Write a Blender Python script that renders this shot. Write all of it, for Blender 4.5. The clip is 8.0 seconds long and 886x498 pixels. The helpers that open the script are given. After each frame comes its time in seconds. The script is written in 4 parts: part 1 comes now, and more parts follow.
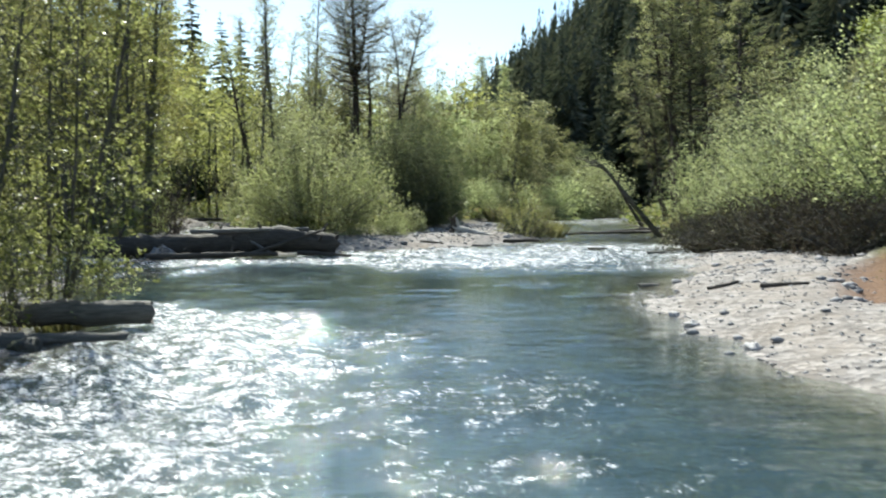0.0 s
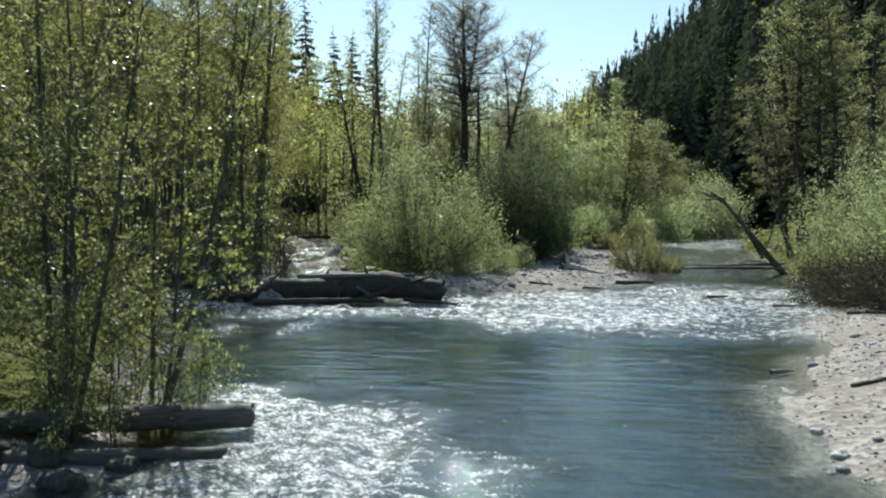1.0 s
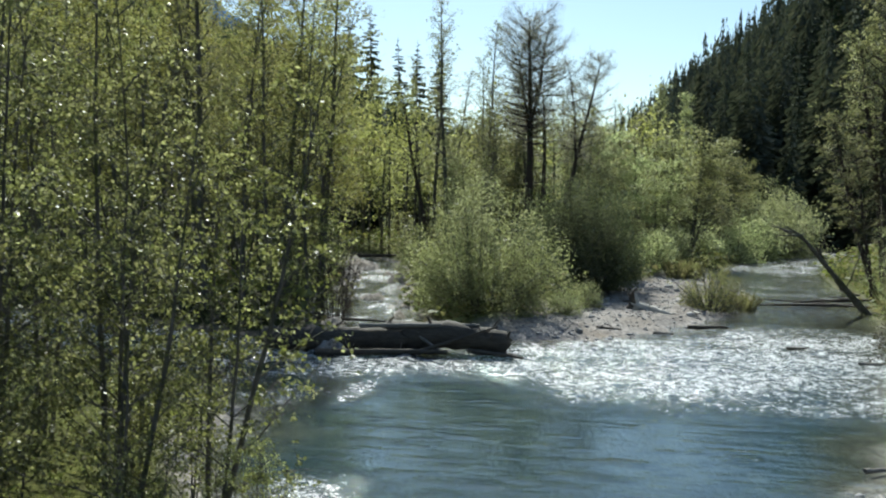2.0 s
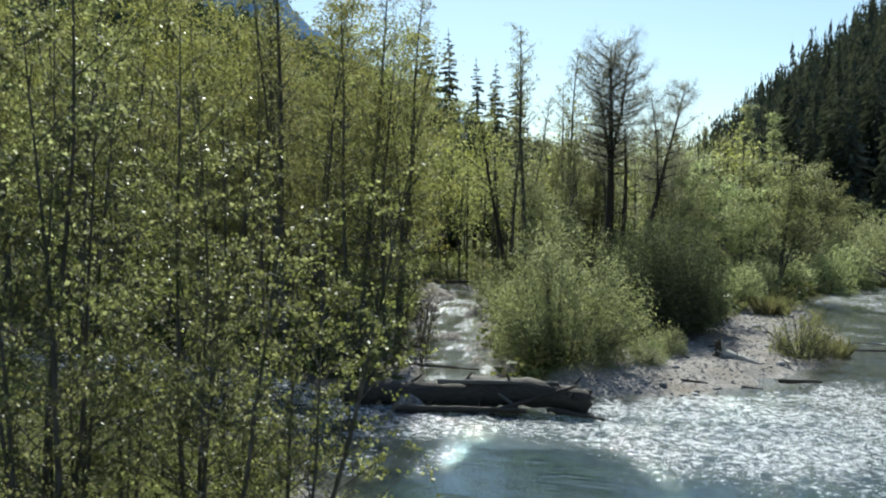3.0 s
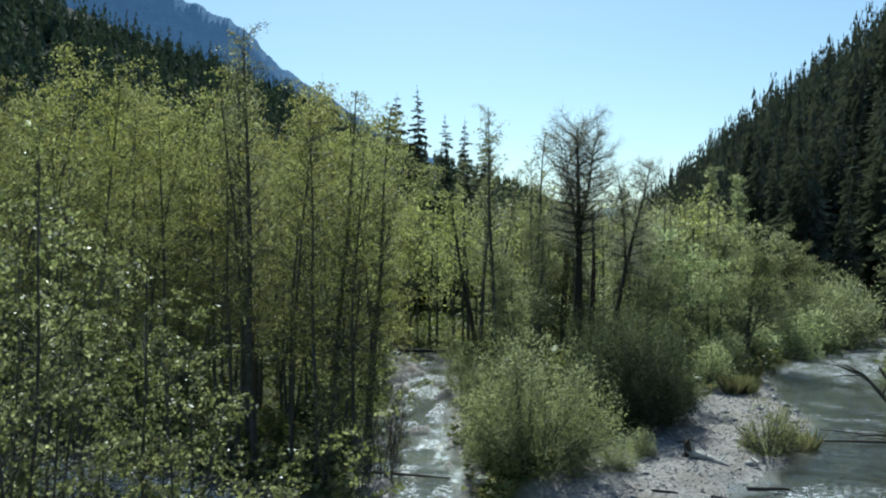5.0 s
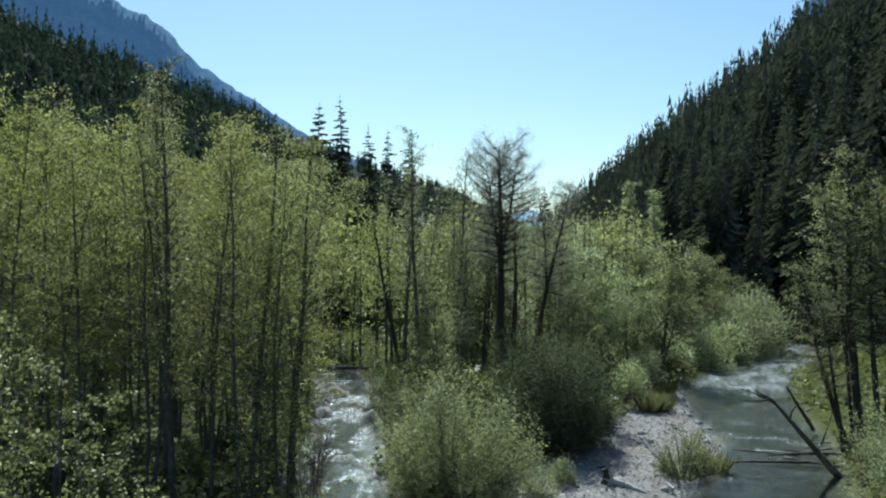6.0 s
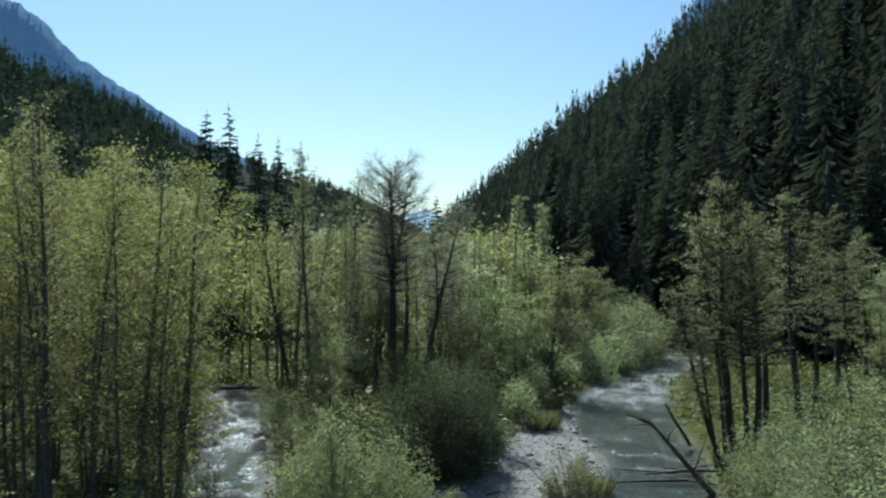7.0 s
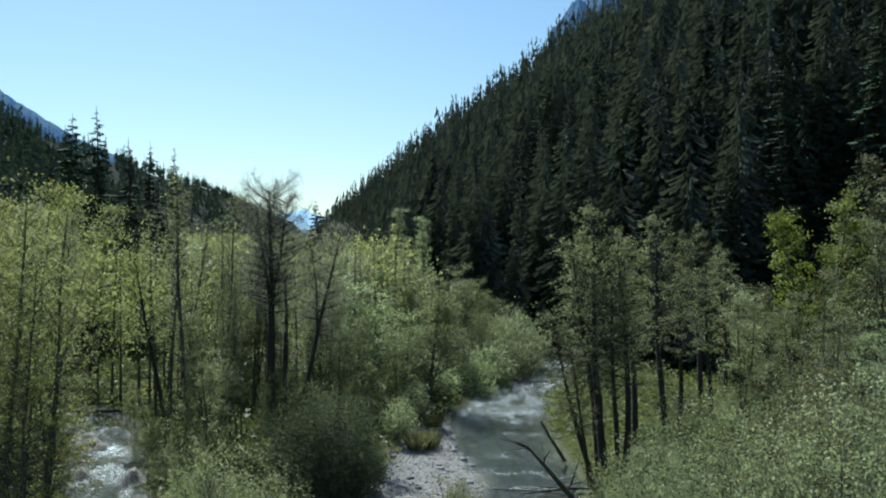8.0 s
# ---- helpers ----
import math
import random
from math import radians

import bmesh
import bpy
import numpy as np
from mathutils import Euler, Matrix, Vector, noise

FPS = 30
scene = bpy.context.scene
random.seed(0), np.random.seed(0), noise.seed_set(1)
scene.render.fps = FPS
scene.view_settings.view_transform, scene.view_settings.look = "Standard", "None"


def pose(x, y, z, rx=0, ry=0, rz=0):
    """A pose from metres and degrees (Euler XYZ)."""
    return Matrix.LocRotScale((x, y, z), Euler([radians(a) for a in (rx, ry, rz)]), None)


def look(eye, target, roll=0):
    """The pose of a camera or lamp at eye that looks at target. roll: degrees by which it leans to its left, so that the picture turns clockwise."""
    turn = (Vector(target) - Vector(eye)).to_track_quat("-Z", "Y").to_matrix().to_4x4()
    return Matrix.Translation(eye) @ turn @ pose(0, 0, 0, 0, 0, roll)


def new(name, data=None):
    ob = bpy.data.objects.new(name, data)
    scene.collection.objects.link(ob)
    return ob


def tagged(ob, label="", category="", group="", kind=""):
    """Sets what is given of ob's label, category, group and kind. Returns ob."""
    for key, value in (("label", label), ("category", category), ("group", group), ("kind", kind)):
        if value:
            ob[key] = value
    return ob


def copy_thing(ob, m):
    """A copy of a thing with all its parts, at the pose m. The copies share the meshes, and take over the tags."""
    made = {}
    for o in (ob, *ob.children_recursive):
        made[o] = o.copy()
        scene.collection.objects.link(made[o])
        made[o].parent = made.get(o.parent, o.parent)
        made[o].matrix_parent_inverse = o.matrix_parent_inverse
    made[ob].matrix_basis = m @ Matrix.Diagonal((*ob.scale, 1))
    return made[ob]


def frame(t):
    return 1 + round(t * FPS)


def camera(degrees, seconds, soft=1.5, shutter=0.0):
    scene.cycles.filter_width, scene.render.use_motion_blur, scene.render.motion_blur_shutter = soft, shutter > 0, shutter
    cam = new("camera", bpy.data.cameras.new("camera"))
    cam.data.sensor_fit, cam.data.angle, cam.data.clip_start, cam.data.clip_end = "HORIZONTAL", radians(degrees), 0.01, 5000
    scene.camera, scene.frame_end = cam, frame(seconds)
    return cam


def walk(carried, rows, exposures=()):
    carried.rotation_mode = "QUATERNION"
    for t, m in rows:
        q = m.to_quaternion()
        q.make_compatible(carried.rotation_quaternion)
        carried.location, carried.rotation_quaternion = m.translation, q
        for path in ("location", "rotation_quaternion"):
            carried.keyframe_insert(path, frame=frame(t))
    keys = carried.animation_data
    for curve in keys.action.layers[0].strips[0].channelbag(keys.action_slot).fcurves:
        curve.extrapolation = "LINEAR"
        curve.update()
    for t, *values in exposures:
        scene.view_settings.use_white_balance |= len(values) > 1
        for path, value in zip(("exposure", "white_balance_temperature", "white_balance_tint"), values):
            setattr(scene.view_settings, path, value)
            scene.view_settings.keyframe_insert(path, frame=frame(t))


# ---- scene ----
cam = camera(54.3, 8.0, 2.1, 0.25)
METRES, EYE, TILT, LEAN, TURN = 16.0, 2.5, -3.2, 0.0, 0.0
ROWS = [
    (0.0, 0.0, 0.0, 0.0, 0.0, 0.0, 0.0),
    (0.5, -0.0047, 0.039, 0.0579, 5.09, 0.12, -0.66),
    (1.0, -0.0133, 0.0747, 0.1207, 6.98, 0.18, -1.06),
    (1.5, -0.0218, 0.1059, 0.1853, 8.56, 0.25, -1.27),
    (3.0, -0.0497, 0.1658, 0.364, 16.2, 0.76, -2.01),
    (3.5, -0.052, 0.1625, 0.4233, 17.38, 2.95, -1.88),
    (4.0, -0.0534, 0.1583, 0.4824, 18.6, 2.99, -1.78),
    (4.5, -0.0508, 0.1543, 0.5404, 16.81, 3.11, -1.65),
    (6.0, -0.0477, 0.1343, 0.7054, 9.19, 3.46, -1.11),
    (6.5, -0.043, 0.1179, 0.7662, 6.32, 3.53, -0.86),
    (7.0, -0.0425, 0.1062, 0.8283, 2.08, 3.56, -0.59),
    (7.5, -0.0424, 0.0907, 0.891, -4.19, 3.6, -0.14),
    (8.0, -0.0455, 0.0814, 0.9487, -5.84, 3.56, -0.03),
]
EXPOSURES = [(0.0, 1.18, 6200, 2), (0.3, 0.90, 6150, 1), (1.0, 0.73, 6100, 0), (3.0, 0.68, 6050, 1), (4.0, 0.51, 5800, -4), (5.0, 0.47, 5550, -4), (8.0, 0.39, 5430, -3)]
walk(cam, [(t, pose(0, 0, EYE, TILT, LEAN, TURN) @ pose(METRES * x, METRES * y, METRES * z, 90 + pitch, roll, yaw)) for t, x, y, z, yaw, pitch, roll in ROWS], EXPOSURES)

# ---- light ----
SUN_AZ, SUN_EL = -16.0, 45.0
world = bpy.data.worlds.new("sky")
scene.world = world
world.use_nodes = True
wn = world.node_tree
sky = wn.nodes.new("ShaderNodeTexSky")
sky.sky_type = "NISHITA"
sky.sun_disc = False
sky.sun_elevation, sky.sun_rotation = radians(SUN_EL), radians(SUN_AZ)
sky.air_density, sky.dust_density, sky.ozone_density = 1.1, 0.4, 1.0
wn.nodes["Background"].inputs["Strength"].default_value = 0.082
wn.links.new(sky.outputs["Color"], wn.nodes["Background"].inputs["Color"])
sun_way = Vector((math.sin(radians(SUN_AZ)) * math.cos(radians(SUN_EL)), math.cos(radians(SUN_AZ)) * math.cos(radians(SUN_EL)), math.sin(radians(SUN_EL))))
sun = new("sun", bpy.data.lights.new("sun", "SUN"))
sun.data.energy, sun.data.angle, sun.data.color = 5.0, radians(0.53), (1.0, 0.95, 0.86)
sun.matrix_world = look(sun_way * 200, (0, 0, 0))


# ---- materials ----
def material(name):
    m = bpy.data.materials.new(name)
    m.use_nodes = True
    return m, m.node_tree, m.node_tree.nodes["Principled BSDF"]


def node(nt, kind, **inputs):
    n = nt.nodes.new(kind)
    for key, value in inputs.items():
        key = key.replace("_", " ")
        if hasattr(value, "node"):
            nt.links.new(value, n.inputs[key])
        else:
            n.inputs[key].default_value = value
    return n


def tex_noise(nt, scale, detail=4.0, rough=0.6, vector=None):
    n = node(nt, "ShaderNodeTexNoise", Scale=scale, Detail=detail, Roughness=rough)
    if vector is None:
        vector = node(nt, "ShaderNodeNewGeometry").outputs["Position"]
    nt.links.new(vector, n.inputs["Vector"])
    return n.outputs["Fac"]


def ramp(nt, fac, stops):
    r = nt.nodes.new("ShaderNodeValToRGB")
    e = r.color_ramp.elements
    while len(e) < len(stops):
        e.new(0.5)
    for k, (p, c) in enumerate(stops):
        e[k].position = p
        e[k].color = (*c, 1) if len(c) == 3 else c
    nt.links.new(fac, r.inputs["Fac"])
    return r.outputs["Color"]


def mixc(nt, fac, a, b, how="MIX"):
    m = nt.nodes.new("ShaderNodeMix")
    m.data_type, m.blend_type = "RGBA", how
    for sock, value in ((m.inputs[0], fac), (m.inputs[6], a), (m.inputs[7], b)):
        if hasattr(value, "node"):
            nt.links.new(value, sock)
        else:
            sock.default_value = (*value, 1) if isinstance(value, tuple) else value
    return m.outputs[2]


def calc(nt, how, a, b=0.0, c=0.0):
    m = nt.nodes.new("ShaderNodeMath")
    m.operation = how
    for k, value in enumerate((a, b, c)):
        if hasattr(value, "node"):
            nt.links.new(value, m.inputs[k])
        else:
            m.inputs[k].default_value = value
    return m.outputs[0]


def bump(nt, shader, height, strength, distance):
    b = node(nt, "ShaderNodeBump", Strength=strength, Distance=distance, Height=height)
    nt.links.new(b.outputs["Normal"], shader.inputs["Normal"])


def leaf_material(name, low, high, pale, glow=0.64, gloss=0.5, shine=0.2):
    """Thin leaves: part of the light passes through."""
    m, nt, p = material(name)
    geo = node(nt, "ShaderNodeNewGeometry")
    info = node(nt, "ShaderNodeObjectInfo")
    col = ramp(nt, geo.outputs["Random Per Island"], [(0.0, low), (0.6, high), (1.0, pale)])
    tone = calc(nt, "MULTIPLY_ADD", tex_noise(nt, 0.45, 2.0), 0.9, 0.55)
    tone = calc(nt, "MULTIPLY", tone, calc(nt, "MULTIPLY_ADD", tex_noise(nt, 1.5, 2.0), 1.0, 0.5))
    tone = calc(nt, "MULTIPLY", tone, calc(nt, "MULTIPLY_ADD", info.outputs["Random"], 0.5, 0.75))
    hs = node(nt, "ShaderNodeHueSaturation", Color=col, Value=tone, Saturation=calc(nt, "MULTIPLY_ADD", tex_noise(nt, 0.13, 1.0), 0.7, 0.55), Hue=calc(nt, "MULTIPLY_ADD", info.outputs["Random"], 0.03, 0.479))
    col = hs.outputs["Color"]
    nt.links.new(col, p.inputs["Base Color"])
    p.inputs["Roughness"].default_value = gloss
    p.inputs["Specular IOR Level"].default_value = shine
    tr = node(nt, "ShaderNodeBsdfTranslucent", Color=mixc(nt, 0.5, col, (0.95, 0.96, 0.45), "MULTIPLY"))
    mx = node(nt, "ShaderNodeMixShader", Fac=glow)
    nt.links.new(p.outputs[0], mx.inputs[1])
    nt.links.new(tr.outputs[0], mx.inputs[2])
    nt.links.new(mx.outputs[0], nt.nodes["Material Output"].inputs["Surface"])
    return m


def bark_material(name, dark, light, moss=(0.05, 0.06, 0.015), moss_much=0.35):
    m, nt, p = material(name)
    co = node(nt, "ShaderNodeTexCoord").outputs["Object"]
    st = node(nt, "ShaderNodeMapping", Vector=co, Scale=(1, 1, 0.25)).outputs["Vector"]
    grain = tex_noise(nt, 14.0, 5.0, 0.65, st)
    col = ramp(nt, grain, [(0.3, dark), (0.7, light)])
    patch = ramp(nt, tex_noise(nt, 1.3, 3.0, 0.6, co), [(0.55 - moss_much * 0.3, (0, 0, 0)), (0.72, (1, 1, 1))])
    nt.links.new(mixc(nt, patch, col, moss), p.inputs["Base Color"])
    p.inputs["Roughness"].default_value = 0.9
    bump(nt, p, grain, 0.6, 0.03)
    return m


M_ALDER = leaf_material("alder_leaf", (0.10, 0.115, 0.042), (0.20, 0.22, 0.08), (0.40, 0.41, 0.23), 0.64, 0.4, 0.5)
M_CANOPY = leaf_material("canopy_leaf", (0.165, 0.176, 0.058), (0.28, 0.288, 0.092), (0.40, 0.395, 0.19))
M_WILLOW = leaf_material("willow_leaf", (0.226, 0.264, 0.14), (0.33, 0.378, 0.206), (0.485, 0.505, 0.345))
# Darkened leaf copy with the bushes' shade put into the colour.
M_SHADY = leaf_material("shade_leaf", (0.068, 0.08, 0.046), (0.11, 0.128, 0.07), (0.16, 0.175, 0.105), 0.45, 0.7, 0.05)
M_BUD = leaf_material("bud", (0.25, 0.245, 0.215), (0.36, 0.355, 0.315), (0.50, 0.49, 0.43), 0.6)
M_MAPLE = leaf_material("maple_leaf", (0.14, 0.168, 0.036), (0.225, 0.262, 0.055), (0.32, 0.35, 0.095), 0.5)
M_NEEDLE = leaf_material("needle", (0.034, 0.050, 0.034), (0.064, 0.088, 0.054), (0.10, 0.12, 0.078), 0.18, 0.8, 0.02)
# Paler, greyer needle copy: the far slope's haze is put into the colour.
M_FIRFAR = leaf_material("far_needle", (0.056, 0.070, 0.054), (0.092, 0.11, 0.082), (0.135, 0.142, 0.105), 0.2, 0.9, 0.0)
# Brown twig colour, darkened to stand in for shade under the willow.
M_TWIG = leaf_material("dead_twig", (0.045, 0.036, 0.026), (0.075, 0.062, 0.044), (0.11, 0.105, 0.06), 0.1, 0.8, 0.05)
M_GRASS = leaf_material("grass_blade", (0.16, 0.17, 0.065), (0.245, 0.25, 0.10), (0.35, 0.315, 0.17), 0.45)
M_OLIVE = leaf_material("olive_leaf", (0.13, 0.132, 0.07), (0.215, 0.225, 0.105), (0.40, 0.40, 0.25), 0.55)
M_UNDER = leaf_material("undergrowth_leaf", (0.09, 0.105, 0.035), (0.17, 0.20, 0.06), (0.25, 0.21, 0.11), 0.5)
M_BARK = bark_material("bark", (0.045, 0.040, 0.034), (0.15, 0.135, 0.12))
M_FIRBARK = bark_material("fir_bark", (0.022, 0.016, 0.012), (0.07, 0.05, 0.04), moss_much=0.1)


def wood_material(name, dark, light):
    m, nt, p = material(name)
    co = node(nt, "ShaderNodeTexCoord").outputs["Object"]
    st = node(nt, "ShaderNodeMapping", Vector=co, Scale=(0.12, 1, 1)).outputs["Vector"]
    grain = tex_noise(nt, 16.0, 6.0, 0.7, st)
    col = ramp(nt, grain, [(0.28, dark), (0.72, light)])
    stain = tex_noise(nt, 1.7, 3.0, 0.6, co)
    nt.links.new(mixc(nt, calc(nt, "MULTIPLY", stain, 0.5), col, dark), p.inputs["Base Color"])
    p.inputs["Roughness"].default_value = 0.82
    bump(nt, p, grain, 0.8, 0.03)
    return m


M_LOG = wood_material("wet_log", (0.022, 0.017, 0.013), (0.12, 0.10, 0.08))
M_OLDLOG = wood_material("mossy_log", (0.045, 0.04, 0.032), (0.24, 0.22, 0.19))
M_GREYLOG = wood_material("grey_log", (0.09, 0.08, 0.07), (0.30, 0.28, 0.25))
M_BLEACHED = wood_material("bleached_wood", (0.30, 0.28, 0.25), (0.58, 0.55, 0.50))


def stone_material():
    m, nt, p = material("river_stone")
    geo = node(nt, "ShaderNodeNewGeometry")
    fine = tex_noise(nt, 22.0, 4.0)
    col = ramp(nt, geo.outputs["Random Per Island"], [(0.0, (0.14, 0.14, 0.145)), (0.55, (0.31, 0.30, 0.30)), (0.85, (0.43, 0.415, 0.405)), (1.0, (0.26, 0.21, 0.18))])
    nt.links.new(mixc(nt, calc(nt, "MULTIPLY", fine, 0.55), col, (0.10, 0.10, 0.11)), p.inputs["Base Color"])
    p.inputs["Roughness"].default_value = 0.75
    bump(nt, p, fine, 0.4, 0.02)
    return m


M_STONE = stone_material()
M_MOSSY = bark_material("mossy_rock", (0.03, 0.028, 0.025), (0.13, 0.12, 0.105), (0.06, 0.065, 0.02), 0.5)


def ground_material():
    """Gravel on the bars, fallen leaves and grass on the banks, stony bed under the water, wood floor with painted
    shade.
    """
    m, nt, p = material("ground")
    at = nt.nodes.new("ShaderNodeAttribute")
    at.attribute_name = "cover"
    split = node(nt, "ShaderNodeSeparateColor", Color=at.outputs["Color"])
    geo = node(nt, "ShaderNodeNewGeometry").outputs["Position"]
    vor = node(nt, "ShaderNodeTexVoronoi", Vector=geo, Scale=7.0)
    vor2 = node(nt, "ShaderNodeTexVoronoi", Vector=geo, Scale=2.2)
    grey = node(nt, "ShaderNodeSeparateColor", Color=vor.outputs["Color"]).outputs[0]
    grey2 = node(nt, "ShaderNodeSeparateColor", Color=vor2.outputs["Color"]).outputs[1]
    pebble = ramp(nt, grey, [(0.0, (0.135, 0.125, 0.118)), (0.6, (0.285, 0.262, 0.245)), (1.0, (0.40, 0.37, 0.345))])
    pebble = mixc(nt, calc(nt, "MULTIPLY", grey2, 0.5), pebble, (0.20, 0.185, 0.172))
    pebble = mixc(nt, ramp(nt, tex_noise(nt, 0.35, 3.0), [(0.45, (0, 0, 0)), (0.75, (0.6, 0.6, 0.6))]), pebble, (0.20, 0.16, 0.12))
    soil = ramp(nt, tex_noise(nt, 2.6, 6.0, 0.7), [(0.3, (0.035, 0.03, 0.018)), (0.5, (0.07, 0.075, 0.022)), (0.75, (0.12, 0.13, 0.035))])
    bed = ramp(nt, tex_noise(nt, 1.1, 5.0, 0.65), [(0.3, (0.02, 0.024, 0.018)), (0.52, (0.05, 0.052, 0.034)), (0.75, (0.125, 0.112, 0.075))])
    bed = mixc(nt, ramp(nt, grey, [(0.55, (0, 0, 0)), (0.9, (0.3, 0.3, 0.3))]), bed, (0.13, 0.12, 0.105))
    rust = (0.14, 0.082, 0.05)
    col = mixc(nt, split.outputs[0], soil, pebble)
    col = mixc(nt, split.outputs[1], col, bed)
    col = mixc(nt, split.outputs[2], col, rust)
    # Dark forest floor, also laid as painted shade under the left wood.
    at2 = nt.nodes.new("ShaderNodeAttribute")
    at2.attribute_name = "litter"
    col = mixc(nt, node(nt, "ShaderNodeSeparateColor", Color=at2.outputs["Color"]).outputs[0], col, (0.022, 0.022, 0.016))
    nt.links.new(col, p.inputs["Base Color"])
    p.inputs["Roughness"].default_value = 0.9
    p.inputs["Specular IOR Level"].default_value = 0.03
    bump(nt, p, vor.outputs["Distance"], 0.7, 0.06)
    return m


M_GROUND = ground_material()


def water_material():
    m, nt, p = material("river_water")
    at = nt.nodes.new("ShaderNodeAttribute")
    at.attribute_name = "rapid"
    rapid = node(nt, "ShaderNodeSeparateColor", Color=at.outputs["Color"]).outputs[0]
    geo = node(nt, "ShaderNodeNewGeometry").outputs["Position"]
    flow = node(nt, "ShaderNodeMapping", Vector=geo, Scale=(0.8, 1.0, 1.0)).outputs["Vector"]
    long_flow = node(nt, "ShaderNodeMapping", Vector=geo, Scale=(0.4, 1.3, 1.0)).outputs["Vector"]
    calm = node(nt, "ShaderNodeSeparateColor", Color=at.outputs["Color"]).outputs[1]
    nt.links.new(calc(nt, "MULTIPLY_ADD", rapid, 0.07, 0.012), p.inputs["Roughness"])
    p.inputs["IOR"].default_value = 1.40
    murk = node(nt, "ShaderNodeSeparateColor", Color=at.outputs["Color"]).outputs[2]
    nt.links.new(calc(nt, "MULTIPLY_ADD", murk, -0.07, 0.99), p.inputs["Transmission Weight"])
    nt.links.new(mixc(nt, murk, (0.36, 0.42, 0.44), (0.10, 0.22, 0.33)), p.inputs["Base Color"])
    small = tex_noise(nt, 5.0, 5.0, 0.65, flow)
    broad = tex_noise(nt, 1.7, 3.0, 0.55, long_flow)
    lines = tex_noise(nt, 2.3, 3.0, 0.5, node(nt, "ShaderNodeMapping", Vector=geo, Rotation=(0, 0, 0.12), Scale=(0.22, 1.25, 1.0)).outputs["Vector"])
    gust = ramp(nt, tex_noise(nt, 0.22, 2.0), [(0.38, (0.35, 0.35, 0.35)), (0.62, (1, 1, 1))])
    h = calc(nt, "ADD", calc(nt, "MULTIPLY", small, calc(nt, "MULTIPLY_ADD", calm, -0.24, calc(nt, "MULTIPLY_ADD", rapid, 1.3, 0.31))), calc(nt, "MULTIPLY", broad, calc(nt, "MULTIPLY_ADD", calm, -0.56, 0.72)))
    h = calc(nt, "ADD", h, calc(nt, "MULTIPLY", lines, calc(nt, "MULTIPLY", gust, calc(nt, "MULTIPLY_ADD", calm, 0.24, 0.26))))
    bump(nt, p, h, 0.62, 0.11)
    foam = nt.nodes.new("ShaderNodeBsdfPrincipled")
    fleck = tex_noise(nt, 17.0, 4.0, 0.7, flow)
    nt.links.new(ramp(nt, fleck, [(0.36, (0.16, 0.175, 0.19)), (0.62, (0.76, 0.77, 0.79))]), foam.inputs["Base Color"])
    foam.inputs["Roughness"].default_value = 0.5
    bump(nt, foam, calc(nt, "ADD", small, calc(nt, "MULTIPLY", fleck, 0.5)), 0.9, 0.16)
    torn = calc(nt, "ADD", calc(nt, "MULTIPLY", tex_noise(nt, 3.4, 6.0, 0.72, flow), 0.6), calc(nt, "MULTIPLY", fleck, 0.4))
    torn = calc(nt, "ADD", torn, calc(nt, "MULTIPLY", rapid, 0.17))
    fac = ramp(nt, torn, [(0.63, (0, 0, 0)), (0.74, (1, 1, 1))])
    mx = node(nt, "ShaderNodeMixShader", Fac=fac)
    nt.links.new(p.outputs[0], mx.inputs[1])
    nt.links.new(foam.outputs[0], mx.inputs[2])
    nt.links.new(mx.outputs[0], nt.nodes["Material Output"].inputs["Surface"])
    return m


M_WATER = water_material()


# Distance haze is put into a bluish base colour and a faint emission.
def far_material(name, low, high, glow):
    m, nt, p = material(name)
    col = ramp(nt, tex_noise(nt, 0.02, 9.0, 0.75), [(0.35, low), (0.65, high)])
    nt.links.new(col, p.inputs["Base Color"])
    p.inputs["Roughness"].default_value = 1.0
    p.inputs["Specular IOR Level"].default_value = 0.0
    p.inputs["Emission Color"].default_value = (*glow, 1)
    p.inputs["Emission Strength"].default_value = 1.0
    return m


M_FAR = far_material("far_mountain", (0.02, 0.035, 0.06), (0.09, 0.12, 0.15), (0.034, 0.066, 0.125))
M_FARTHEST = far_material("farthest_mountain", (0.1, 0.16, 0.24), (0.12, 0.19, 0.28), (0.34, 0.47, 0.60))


# ---- mesh helpers ----
def mesh_of(name, verts, faces, mat, smooth=False):
    """faces: one array of equal-sided faces, or a list of such arrays."""
    me = bpy.data.meshes.new(name)
    groups = faces if isinstance(faces, list) else [faces]
    groups = [np.asarray(f, np.int32) for f in groups if len(f)]
    me.vertices.add(len(verts))
    me.vertices.foreach_set("co", np.asarray(verts, np.float32).ravel())
    loops = np.concatenate([f.ravel() for f in groups])
    sizes = np.concatenate([np.full(len(f), f.shape[1], np.int32) for f in groups])
    me.loops.add(len(loops))
    me.loops.foreach_set("vertex_index", loops)
    me.polygons.add(len(sizes))
    me.polygons.foreach_set("loop_start", np.r_[0, np.cumsum(sizes)[:-1]].astype(np.int32))
    me.polygons.foreach_set("loop_total", sizes)
    if smooth:
        me.polygons.foreach_set("use_smooth", np.ones(len(sizes), bool))
    me.materials.append(mat)
    me.update(calc_edges=True)
    return me


def part_mesh(name, me, parent, label=""):
    ob = new(name, me)
    ob.parent = parent
    if label:
        ob["label"] = label
    return ob


